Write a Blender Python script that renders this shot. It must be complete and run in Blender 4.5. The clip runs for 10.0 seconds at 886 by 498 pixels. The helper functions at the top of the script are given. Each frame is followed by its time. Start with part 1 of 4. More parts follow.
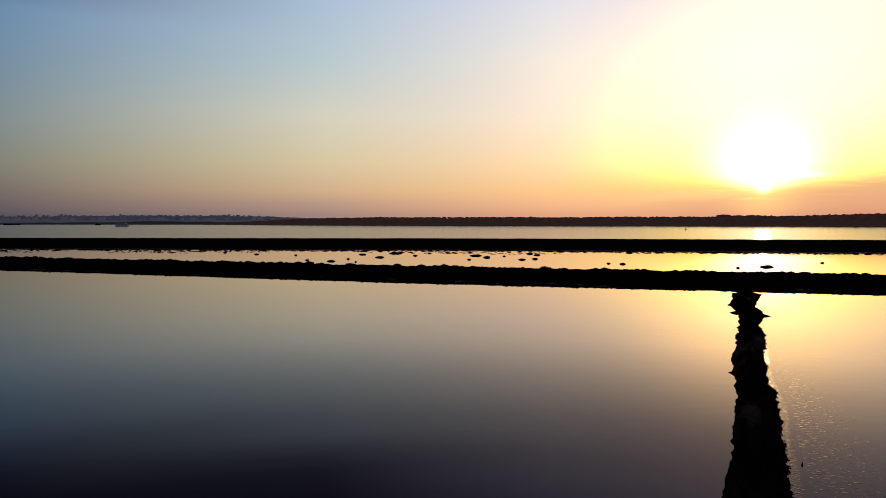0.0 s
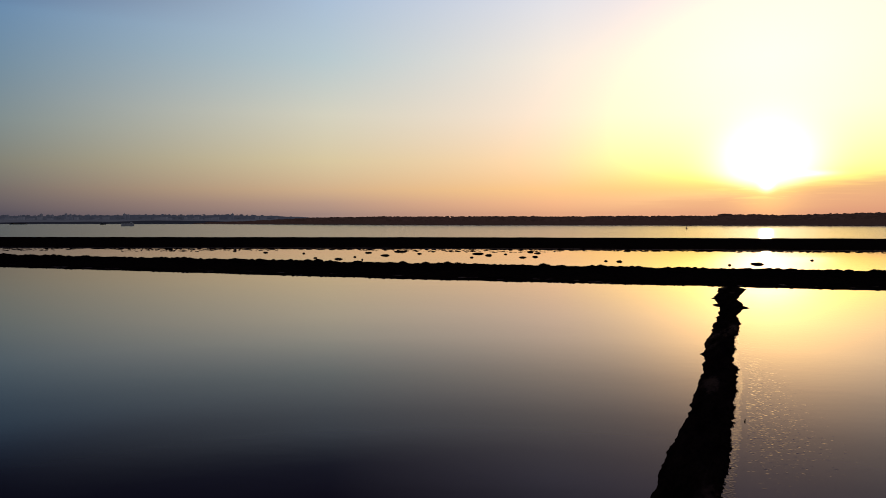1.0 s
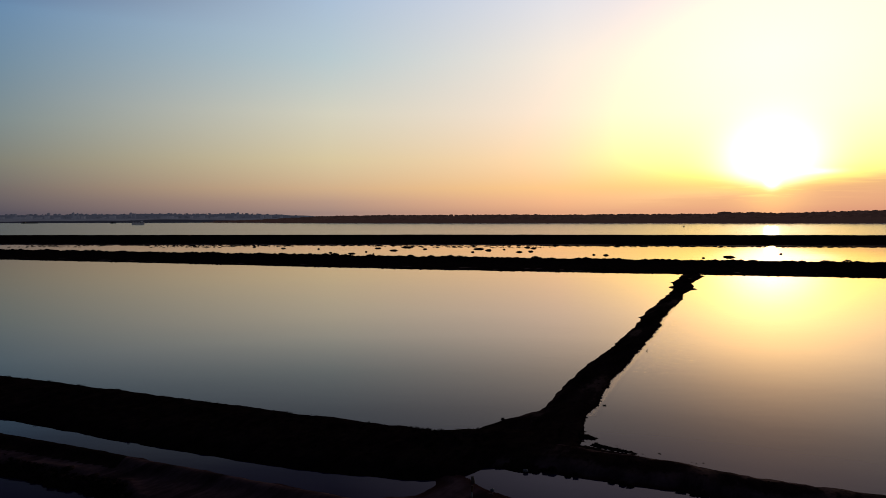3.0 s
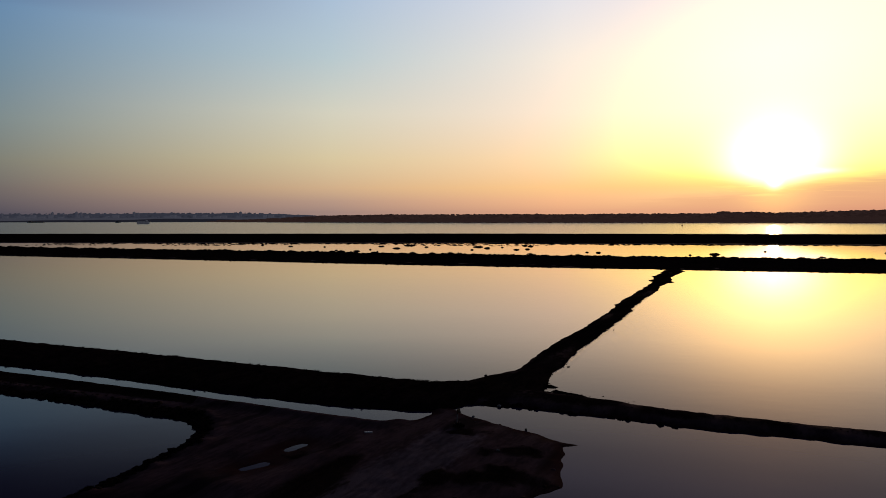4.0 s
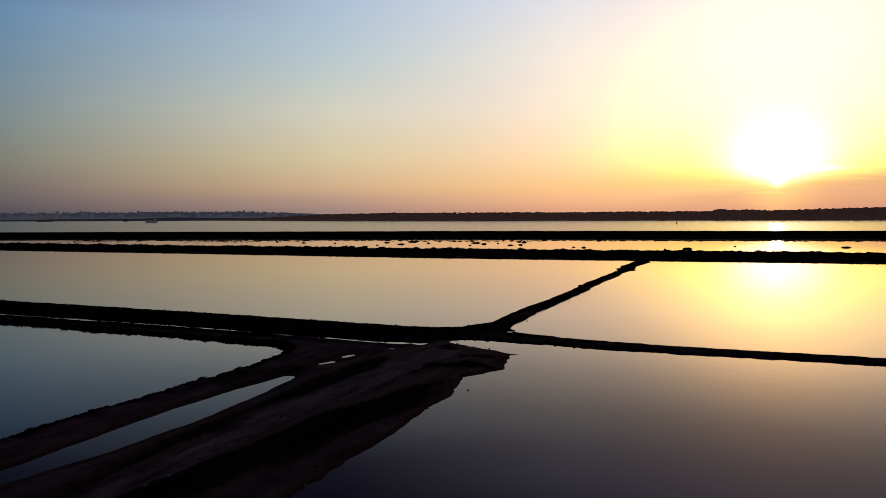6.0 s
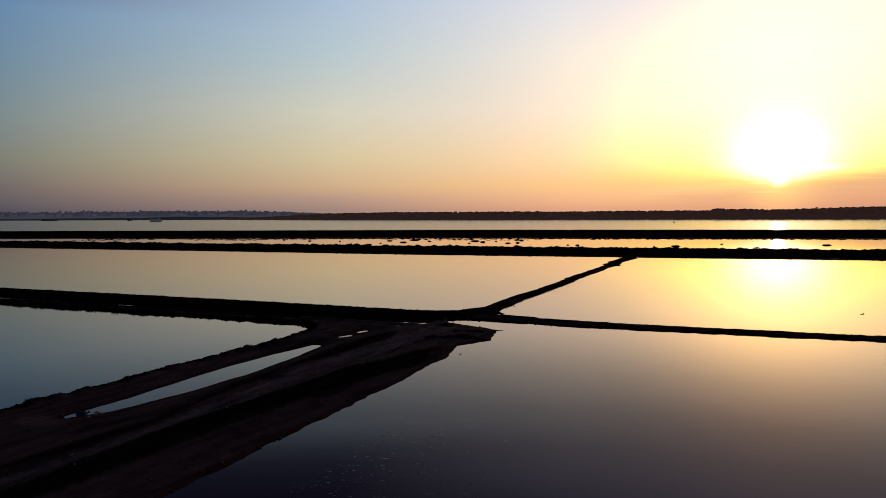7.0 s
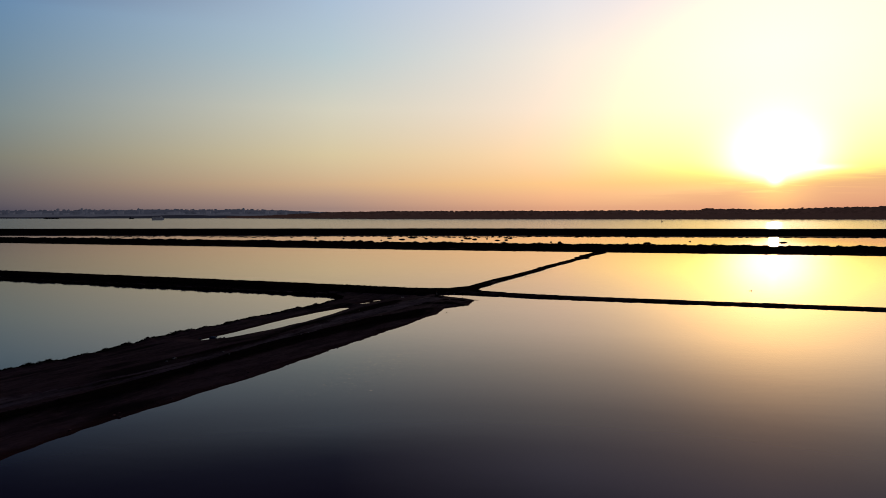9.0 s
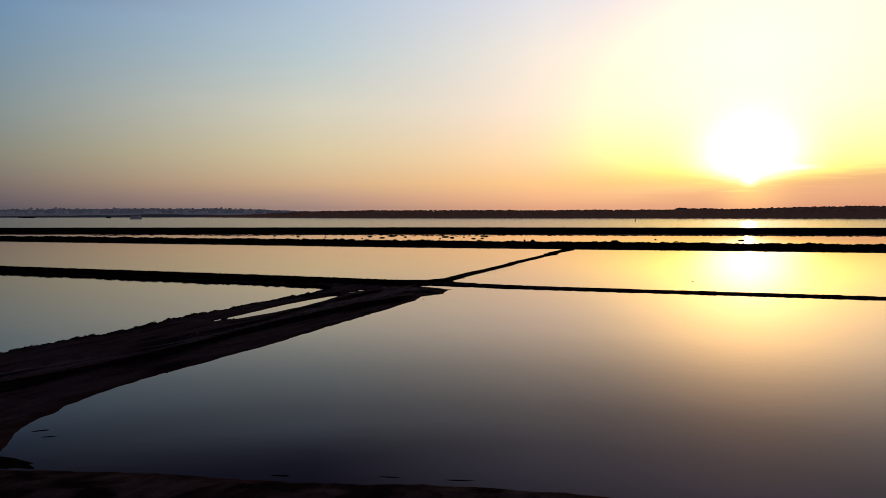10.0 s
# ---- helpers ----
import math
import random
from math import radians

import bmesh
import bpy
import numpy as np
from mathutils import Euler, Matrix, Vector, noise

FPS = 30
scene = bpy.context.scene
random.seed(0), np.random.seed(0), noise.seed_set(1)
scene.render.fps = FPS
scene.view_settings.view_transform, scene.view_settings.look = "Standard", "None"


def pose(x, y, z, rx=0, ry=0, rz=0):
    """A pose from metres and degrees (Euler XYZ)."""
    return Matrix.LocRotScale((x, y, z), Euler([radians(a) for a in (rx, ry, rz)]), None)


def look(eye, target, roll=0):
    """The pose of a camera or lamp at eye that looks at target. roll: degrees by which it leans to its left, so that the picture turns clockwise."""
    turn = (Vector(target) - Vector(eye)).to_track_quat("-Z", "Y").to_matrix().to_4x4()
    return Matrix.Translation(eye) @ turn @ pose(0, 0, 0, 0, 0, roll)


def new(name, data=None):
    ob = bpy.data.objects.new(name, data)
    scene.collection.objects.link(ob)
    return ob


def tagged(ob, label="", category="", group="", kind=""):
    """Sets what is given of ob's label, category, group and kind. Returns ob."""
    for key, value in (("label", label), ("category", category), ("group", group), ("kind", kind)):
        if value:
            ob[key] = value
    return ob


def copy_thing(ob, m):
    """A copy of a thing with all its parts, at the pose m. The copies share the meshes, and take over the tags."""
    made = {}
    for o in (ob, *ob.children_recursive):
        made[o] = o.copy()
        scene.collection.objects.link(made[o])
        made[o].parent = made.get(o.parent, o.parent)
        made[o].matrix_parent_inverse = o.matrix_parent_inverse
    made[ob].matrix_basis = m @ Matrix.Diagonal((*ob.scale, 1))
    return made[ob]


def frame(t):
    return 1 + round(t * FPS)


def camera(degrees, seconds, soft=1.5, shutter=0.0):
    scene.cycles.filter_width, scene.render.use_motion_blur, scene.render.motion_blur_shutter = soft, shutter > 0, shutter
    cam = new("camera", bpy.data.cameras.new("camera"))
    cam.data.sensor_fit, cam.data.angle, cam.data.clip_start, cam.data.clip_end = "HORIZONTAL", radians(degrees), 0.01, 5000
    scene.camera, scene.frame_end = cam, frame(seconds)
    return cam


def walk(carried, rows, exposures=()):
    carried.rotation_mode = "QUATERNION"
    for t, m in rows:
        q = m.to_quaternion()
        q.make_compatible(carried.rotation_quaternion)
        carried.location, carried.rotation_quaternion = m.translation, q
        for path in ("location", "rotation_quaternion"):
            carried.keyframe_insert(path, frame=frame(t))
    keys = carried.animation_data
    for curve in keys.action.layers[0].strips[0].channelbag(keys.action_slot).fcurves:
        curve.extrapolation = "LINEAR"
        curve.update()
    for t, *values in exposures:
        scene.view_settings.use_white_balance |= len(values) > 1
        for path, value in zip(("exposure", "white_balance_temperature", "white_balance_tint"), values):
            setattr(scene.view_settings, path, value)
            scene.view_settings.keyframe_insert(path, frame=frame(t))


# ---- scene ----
# ---------- camera ----------
cam = camera(66.0, 10.0, soft=0.6)
ROWS = [
    (0.0, 0.000, 0.000, 10.000, -0.000, -2.583, 0.111),
    (0.5, -0.209, -2.796, 10.099, 0.088, -2.629, 0.149),
    (1.0, -0.134, -5.911, 10.029, 0.234, -2.650, 0.143),
    (1.5, -0.095, -9.586, 10.037, 0.311, -2.688, 0.211),
    (2.0, 0.091, -13.468, 10.044, 0.433, -2.748, 0.269),
    (2.5, 0.012, -18.085, 9.998, 0.504, -2.767, 0.273),
    (4.0, 0.574, -31.478, 9.939, 0.751, -2.822, 0.217),
    (4.5, 0.853, -36.400, 10.051, 0.826, -2.862, 0.278),
    (5.0, 1.062, -41.115, 10.052, 0.888, -2.893, 0.364),
    (5.5, 1.228, -45.888, 10.062, 0.904, -2.928, 0.352),
    (7.0, 1.849, -60.562, 10.123, 1.050, -3.036, 0.338),
    (7.5, 2.066, -65.891, 10.143, 1.089, -3.050, 0.343),
    (8.0, 2.283, -71.197, 10.175, 1.159, -3.077, 0.336),
    (8.5, 2.541, -76.833, 10.302, 1.131, -3.114, 0.286),
    (9.0, 2.757, -82.433, 10.431, 0.775, -3.131, 0.210),
    (9.5, 3.066, -87.864, 10.473, 0.256, -3.154, 0.140),
    (10.0, 3.147, -92.930, 10.510, -0.967, -3.202, 0.174),
]
walk(cam, [(t, pose(x, y, z, 90 + pitch, roll, yaw)) for t, x, y, z, yaw, pitch, roll in ROWS])

# ---------- world and sun ----------
SUN_AZ, SUN_EL = 25.1, 2.35
sd = Vector((math.sin(radians(SUN_AZ)) * math.cos(radians(SUN_EL)),
             math.cos(radians(SUN_AZ)) * math.cos(radians(SUN_EL)), math.sin(radians(SUN_EL))))
sun = new("sun", bpy.data.lights.new("sun", "SUN"))
sun.data.energy, sun.data.angle, sun.data.color = 0.15, radians(0.6), (1.0, 0.62, 0.28)
sun.matrix_world = look((0, 0, 60), Vector((0, 0, 60)) - sd)


def lin(c):
    """sRGB 0..255 to linear."""
    out = []
    for v in c:
        v /= 255
        out.append(v / 12.92 if v <= 0.04045 else ((v + 0.055) / 1.055) ** 2.4)
    return out


def node(nt, kind, **inputs):
    n = nt.nodes.new(kind)
    for k, v in inputs.items():
        n.inputs[int(k[1:])].default_value = v
    return n


def calc(nt, op, a, b=0.0, c=0.0):
    n = nt.nodes.new("ShaderNodeMath")
    n.operation = op
    for i, v in enumerate((a, b, c)):
        if isinstance(v, (int, float)):
            n.inputs[i].default_value = v
        else:
            nt.links.new(v, n.inputs[i])
    return n.outputs[0]


def span(nt, v, a, b, lo=0.0, hi=1.0, smooth=False):
    n = nt.nodes.new("ShaderNodeMapRange")
    n.interpolation_type = "SMOOTHSTEP" if smooth else "LINEAR"
    nt.links.new(v, n.inputs[0])
    for i, x in enumerate((a, b, lo, hi)):
        n.inputs[i + 1].default_value = x
    return n.outputs[0]


def blend(nt, fac, a, b, mode="MIX"):
    n = nt.nodes.new("ShaderNodeMix")
    n.data_type, n.blend_type = "RGBA", mode
    n.clamp_result = False
    for i, v in ((0, fac), (6, a), (7, b)):
        if isinstance(v, (int, float)):
            n.inputs[i].default_value = v
        elif isinstance(v, (tuple, list)):
            n.inputs[i].default_value = (*v[:3], 1)
        else:
            nt.links.new(v, n.inputs[i])
    return n.outputs[2]


def ramp(nt, fac, stops):
    n = nt.nodes.new("ShaderNodeValToRGB")
    els = n.color_ramp.elements
    while len(els) < len(stops):
        els.new(0.5)
    for el, (p, c) in zip(els, stops):
        el.position, el.color = p, (*c[:3], 1)
    nt.links.new(fac, n.inputs[0])
    return n.outputs[0]


world = bpy.data.worlds.new("dusk")
scene.world = world
world.use_nodes = True
nt = world.node_tree
nt.nodes.clear()
way = nt.nodes.new("ShaderNodeTexCoord").outputs["Generated"]
sep = nt.nodes.new("ShaderNodeSeparateXYZ")
nt.links.new(way, sep.inputs[0])
DEG = 180 / math.pi
elev = calc(nt, "MULTIPLY", calc(nt, "ARCSINE", sep.outputs[2]), DEG)
azim = calc(nt, "MULTIPLY", calc(nt, "ARCTAN2", sep.outputs[0], sep.outputs[1]), DEG)
side = calc(nt, "SUBTRACT", azim, SUN_AZ)
off = calc(nt, "ABSOLUTE", side)
off = calc(nt, "MINIMUM", off, calc(nt, "SUBTRACT", 360.0, off))
high = calc(nt, "SQRT", calc(nt, "DIVIDE", calc(nt, "MAXIMUM", elev, 0.0), 90.0))


def sky_column(stops):
    """Colours over the elevation in degrees, up to the zenith."""
    return ramp(nt, high, [(math.sqrt(e / 90), lin(c)) for e, c in stops + [(90, (15, 18, 28))]])


col = sky_column([(0.3, (232, 178, 136)), (1.5, (252, 204, 142)), (2.2, (255, 214, 128)), (3, (255, 235, 120)), (4.7, (255, 244, 150)),
                  (8, (253, 240, 206)), (12, (250, 235, 222)), (17, (235, 220, 226)), (19, (246, 232, 244)), (23, (222, 214, 248)), (28, (146, 146, 190)), (42, (40, 40, 54))])
for near_, far_, stops in (
        (0, 16, [(0.3, (222, 164, 130)), (1.2, (244, 184, 138)), (2.3, (255, 202, 140)), (4.7, (250, 213, 172)), (8.4, (244, 225, 208)),
                 (12.8, (237, 229, 220)), (17, (222, 223, 231)), (21, (200, 202, 234)), (27, (114, 116, 152)), (42, (34, 36, 50))]),
        (16, 35, [(0.3, (158, 132, 124)), (1.2, (182, 150, 132)), (2.3, (208, 174, 138)), (4.7, (215, 198, 160)), (8.4, (211, 208, 190)),
                  (12.8, (183, 200, 206)), (17.5, (169, 190, 214)), (20, (100, 110, 140)), (22.5, (76, 78, 102)), (26, (44, 48, 66)), (40, (36, 42, 58))]),
        (35, 59, [(0.3, (82, 78, 89)), (1.0, (98, 91, 96)), (2.0, (112, 104, 102)), (4.0, (126, 126, 115)), (7.0, (124, 138, 140)),
                  (10.8, (111, 138, 158)), (14.5, (102, 136, 170)), (15.6, (91, 119, 155)), (17.8, (62, 74, 102)), (20.5, (42, 46, 66)), (26, (28, 30, 45)), (40, (20, 22, 34))]),
        (59, 150, [(0.3, (40, 42, 56)), (2.0, (46, 46, 60)), (7.0, (42, 46, 62)), (14.5, (30, 34, 50)), (26, (22, 25, 38)), (40, (18, 22, 34))])):
    col = blend(nt, span(nt, off, near_, far_), col, sky_column(stops))

# glow round the low sun, cut off below by the bank of haze
def bell(v2, width):
    return calc(nt, "EXPONENT", calc(nt, "DIVIDE", v2, -width))


def square(v):
    return calc(nt, "MULTIPLY", v, v)


dh = calc(nt, "MULTIPLY", side, 0.95)
r2 = calc(nt, "ADD", square(dh), calc(nt, "MULTIPLY", square(calc(nt, "SUBTRACT", elev, 3.9)), 1.3))
vee = calc(nt, "SUBTRACT", elev, calc(nt, "MULTIPLY", calc(nt, "ABSOLUTE", dh), 0.2))
core = calc(nt, "MULTIPLY", bell(r2, 9.0), span(nt, vee, 1.5, 2.9, 0.0, 1.0, True))
spike = bell(calc(nt, "ADD", square(calc(nt, "SUBTRACT", side, 3.0)), calc(nt, "MULTIPLY", square(calc(nt, "SUBTRACT", elev, 3.15)), 60.0)), 2.2)
tip = bell(calc(nt, "ADD", square(dh), square(calc(nt, "SUBTRACT", elev, 2.45))), 0.16)
up_ = calc(nt, "MULTIPLY", calc(nt, "MAXIMUM", calc(nt, "SUBTRACT", elev, 4.0), 0.0), 1.15)
ring = calc(nt, "ADD", square(dh), square(up_))
low_cut = span(nt, elev, 2.0, 5.0, 0.0, 1.0, True)
above = bell(calc(nt, "ADD", calc(nt, "MULTIPLY", square(dh), 0.85), square(calc(nt, "SUBTRACT", elev, 10.5))), 40.0)
glow = (0, 0, 0)
for amount, tone in ((core, (0.8, 0.9, 1.3)), (spike, (0.3, 0.3, 0.45)), (above, (0.62, 0.36, 0.11)),
                     (calc(nt, "MULTIPLY", bell(ring, 70.0), low_cut), (1.0, 0.52, 0.08)),
                     (calc(nt, "MULTIPLY", bell(ring, 210.0), low_cut), (0.42, 0.25, 0.06)),
                     (calc(nt, "MULTIPLY", bell(ring, 26.0), low_cut), (0.7, 0.45, 0.0))):
    glow = blend(nt, 1.0, glow, blend(nt, amount, (0, 0, 0), tone), "ADD")
col = blend(nt, 1.0, col, glow, "ADD")


# bank of haze that rises to the right of the sun, with gilded streaks
def streaks(across, upward, detail):
    at = nt.nodes.new("ShaderNodeCombineXYZ")
    nt.links.new(calc(nt, "MULTIPLY", azim, across), at.inputs[0])
    nt.links.new(calc(nt, "MULTIPLY", elev, upward), at.inputs[1])
    n = nt.nodes.new("ShaderNodeTexNoise")
    n.inputs["Scale"].default_value, n.inputs["Detail"].default_value = 1.0, detail
    nt.links.new(at.outputs[0], n.inputs["Vector"])
    return n.outputs[0]


broad_, thin_ = streaks(0.10, 1.3, 4), streaks(0.30, 4.5, 3)
edge = calc(nt, "ADD", calc(nt, "MULTIPLY_ADD", side, 0.095, 2.1), calc(nt, "ADD", calc(nt, "MULTIPLY_ADD", broad_, 0.9, -0.45), calc(nt, "MULTIPLY_ADD", thin_, 1.2, -0.6)))
under = span(nt, calc(nt, "SUBTRACT", edge, elev), -0.35, 0.7, 0.0, 1.0, True)
under = calc(nt, "MULTIPLY", under, calc(nt, "SUBTRACT", 1.0, calc(nt, "MULTIPLY", 0.55, bell(square(side), 9.0))))
under = calc(nt, "MULTIPLY", under, span(nt, side, -16.0, 2.0, 0.0, 0.85, True))
under = calc(nt, "MULTIPLY", under, span(nt, side, 20.0, 60.0, 1.0, 0.0, True))
bank = ramp(nt, high, [(math.sqrt(0.3 / 90), lin((206, 146, 122))), (math.sqrt(1.5 / 90), lin((222, 164, 128))),
                       (math.sqrt(4 / 90), lin((238, 188, 128)))])
col = blend(nt, under, col, bank)
gilt = calc(nt, "MULTIPLY", span(nt, thin_, 0.52, 0.66, 0.0, 1.0, True), calc(nt, "MULTIPLY", bell(square(calc(nt, "SUBTRACT", elev, 1.9)), 0.5), bell(square(side), 16.0)))
below = calc(nt, "MULTIPLY", bell(square(dh), 3.0), span(nt, elev, 0.0, 2.6, 0.35, 1.0, True))
below = calc(nt, "MULTIPLY", below, span(nt, elev, 2.6, 4.5, 1.0, 0.0, True))
for amount, tone in ((gilt, (0.25, 0.18, 0.03)), (below, (0.30, 0.16, -0.05)), (tip, (3.0, 2.2, 1.2))):
    col = blend(nt, 1.0, col, blend(nt, amount, (0, 0, 0), tone), "ADD")
bg = nt.nodes.new("ShaderNodeBackground")
bg.inputs[1].default_value = 1.0
nt.links.new(col, bg.inputs[0])
sky = nt.nodes.new("ShaderNodeTexSky")
sky.sky_type, sky.sun_disc = "NISHITA", False
sky.sun_elevation, sky.sun_rotation = radians(SUN_EL), radians(SUN_AZ)
bg2 = nt.nodes.new("ShaderNodeBackground")
bg2.inputs[1].default_value = 0.002
nt.links.new(sky.outputs[0], bg2.inputs[0])
both = nt.nodes.new("ShaderNodeAddShader")
nt.links.new(bg.outputs[0], both.inputs[0])
nt.links.new(bg2.outputs[0], both.inputs[1])
nt.links.new(both.outputs[0], nt.nodes.new("ShaderNodeOutputWorld").inputs[0])


# ---------- materials ----------
def material(name, dark, light, scale, rough, bump, fine=8.0, rough_var=0.15, depth=0.03, spec=0.08, patch=None):
    """An earthy surface: two scales of colour, two of relief. patch: (colour, scale, threshold) of larger stains."""
    m = bpy.data.materials.new(name)
    m.use_nodes = True
    t = m.node_tree
    b = t.nodes["Principled BSDF"]
    pos = t.nodes.new("ShaderNodeTexCoord").outputs["Object"]
    big, small = t.nodes.new("ShaderNodeTexNoise"), t.nodes.new("ShaderNodeTexNoise")
    for n, s, d in ((big, scale, 5), (small, scale * fine, 6)):
        n.inputs["Scale"].default_value, n.inputs["Detail"].default_value = s, d
        t.links.new(pos, n.inputs["Vector"])
    f = calc(t, "ADD", calc(t, "MULTIPLY", big.outputs[0], 0.65), calc(t, "MULTIPLY", small.outputs[0], 0.35))
    c = ramp(t, f, [(0.36, dark), (0.62, light)])
    if patch:
        pn = t.nodes.new("ShaderNodeTexNoise")
        pn.inputs["Scale"].default_value, pn.inputs["Detail"].default_value = patch[1], 4
        t.links.new(pos, pn.inputs["Vector"])
        c = blend(t, span(t, pn.outputs[0], patch[2], patch[2] + 0.06), c, patch[0])
    t.links.new(c, b.inputs["Base Color"])
    t.links.new(span(t, big.outputs[0], 0.35, 0.65, rough - rough_var, rough + rough_var), b.inputs["Roughness"])
    b.inputs["Specular IOR Level"].default_value = spec
    bp = t.nodes.new("ShaderNodeBump")
    bp.inputs["Strength"].default_value, bp.inputs["Distance"].default_value = bump, depth
    t.links.new(f, bp.inputs["Height"])
    t.links.new(bp.outputs[0], b.inputs["Normal"])
    return m


def water_material(name, ripples, rough, base, turn=12):
    """Still dark water. ripples: (scale, depth, stretch) layers of relief."""
    m = bpy.data.materials.new(name)
    m.use_nodes = True
    t = m.node_tree
    b = t.nodes["Principled BSDF"]
    b.inputs["Base Color"].default_value = (*base, 1)
    b.inputs["Roughness"].default_value = rough
    b.inputs["IOR"].default_value = 1.16
    pos = t.nodes.new("ShaderNodeTexCoord").outputs["Object"]
    last = None
    for scale, depth, stretch in ripples:
        mapping = t.nodes.new("ShaderNodeMapping")
        mapping.inputs["Scale"].default_value = (1 / stretch, 1, 1)
        mapping.inputs["Rotation"].default_value = (0, 0, radians(turn))
        t.links.new(pos, mapping.inputs["Vector"])
        n = t.nodes.new("ShaderNodeTexNoise")
        n.inputs["Scale"].default_value, n.inputs["Detail"].default_value = scale, 3
        t.links.new(mapping.outputs[0], n.inputs["Vector"])
        bp = t.nodes.new("ShaderNodeBump")
        bp.inputs["Strength"].default_value, bp.inputs["Distance"].default_value = 1.0, depth
        t.links.new(n.outputs[0], bp.inputs["Height"])
        if last:
            t.links.new(last, bp.inputs["Normal"])
        last = bp.outputs[0]
    if last:
        t.links.new(last, b.inputs["Normal"])
    return m


MUD_C = ((0.042, 0.0240, 0.0310), (0.098, 0.0590, 0.0720))
TRACK_C = ((0.060, 0.0430, 0.0560), (0.165, 0.122, 0.152))
SCRUB_C = ((0.008, 0.0052, 0.0052), (0.024, 0.0150, 0.0145))
MUD = material("wet_mud", *MUD_C, 0.9, 0.8, 0.7, spec=0.01, patch=((0.018, 0.011, 0.015), 0.35, 0.56))
SCRUB = material("scrub_soil", *SCRUB_C, 1.6, 0.95, 1.0, depth=0.08, spec=0.0)
LEAF = material("saltbush_leaf", (0.010, 0.008, 0.006), (0.024, 0.018, 0.014), 2.0, 0.9, 0.3, spec=0.0)


SPIT_TURN = 63.0


def land_material():
    """Wet mud with a drier track and scrubby ground, laid out by the mesh's own cover and track values."""
    m = bpy.data.materials.new("pond_land")
    m.use_nodes = True
    t = m.node_tree
    b = t.nodes["Principled BSDF"]
    pos = t.nodes.new("ShaderNodeTexCoord").outputs["Object"]
    tones = []
    for sc, dt, drawn in ((0.55, 4, 5.0), (1.5, 6, 6.0), (6.0, 6, 2.5), (24.0, 3, 1.0)):
        n = t.nodes.new("ShaderNodeTexNoise")
        n.inputs["Scale"].default_value, n.inputs["Detail"].default_value = sc, dt
        lay = t.nodes.new("ShaderNodeMapping")
        lay.vector_type = "TEXTURE"
        lay.inputs["Rotation"].default_value, lay.inputs["Scale"].default_value = (0, 0, radians(SPIT_TURN)), (drawn, 1, 1)
        t.links.new(pos, lay.inputs["Vector"])
        t.links.new(lay.outputs[0], n.inputs["Vector"])
        tones.append(n.outputs[0])
    broad, mid, fine_, grit = tones
    mixed = calc(t, "ADD", calc(t, "MULTIPLY", mid, 0.6), calc(t, "MULTIPLY", fine_, 0.4))
    worn = []
    for name_, lo_, hi_ in (("cover", 0.34, 0.70), ("track", 0.30, 0.80)):
        a = t.nodes.new("ShaderNodeAttribute")
        a.attribute_name = name_
        edge_ = calc(t, "ADD", calc(t, "MULTIPLY_ADD", mid, 0.5, -0.25), calc(t, "MULTIPLY_ADD", fine_, 0.7, -0.35))
        worn.append(span(t, calc(t, "ADD", a.outputs["Fac"], edge_), lo_, hi_, 0.0, 1.0, True))
    cover_, track_ = worn
    c = ramp(t, mixed, [(0.38, MUD_C[0]), (0.62, MUD_C[1])])
    c = blend(t, span(t, broad, 0.52, 0.62), c, (0.020, 0.0125, 0.0165))
    up = t.nodes.new("ShaderNodeSeparateXYZ")
    t.links.new(pos, up.inputs[0])
    wet = span(t, calc(t, "ADD", up.outputs[2], calc(t, "MULTIPLY_ADD", mid, 0.16, -0.08)), 0.02, 0.13, 0.85, 0.0, True)
    c = blend(t, wet, c, (0.046, 0.0170, 0.0175))
    c = blend(t, track_, c, ramp(t, mixed, [(0.38, TRACK_C[0]), (0.62, TRACK_C[1])]))
    c = blend(t, cover_, c, ramp(t, mixed, [(0.38, SCRUB_C[0]), (0.62, SCRUB_C[1])]))
    t.links.new(c, b.inputs["Base Color"])
    t.links.new(span(t, broad, 0.35, 0.65, 0.7, 0.95), b.inputs["Roughness"])
    t.links.new(span(t, cover_, 0.0, 0.8, 0.002, 0.0), b.inputs["Specular IOR Level"])
    h = calc(t, "ADD", mixed, calc(t, "MULTIPLY", grit, calc(t, "MULTIPLY_ADD", cover_, 0.5, 0.12)))
    bp = t.nodes.new("ShaderNodeBump")
    bp.inputs["Strength"].default_value, bp.inputs["Distance"].default_value = 0.9, 0.06
    t.links.new(h, bp.inputs["Height"])
    t.links.new(bp.outputs[0], b.inputs["Normal"])
    return m


LAND = land_material()
STONE = material("grey_stone", (0.10, 0.10, 0.11), (0.24, 0.24, 0.26), 3.0, 0.75, 0.6)
TIMBER = material("weathered_timber", (0.07, 0.055, 0.045), (0.19, 0.16, 0.13), 5.0, 0.8, 0.5)
PAINT = material("white_paint", (0.55, 0.55, 0.56), (0.78, 0.78, 0.77), 2.0, 0.5, 0.1)
OLD_PAINT = material("flaking_white_paint", (0.16, 0.15, 0.15), (0.36, 0.35, 0.35), 6.0, 0.7, 0.4)
HULL = material("dark_hull_paint", (0.04, 0.045, 0.06), (0.09, 0.10, 0.12), 2.0, 0.5, 0.1)
IRON = material("rusty_iron", (0.07, 0.035, 0.02), (0.18, 0.09, 0.05), 6.0, 0.75, 0.4)


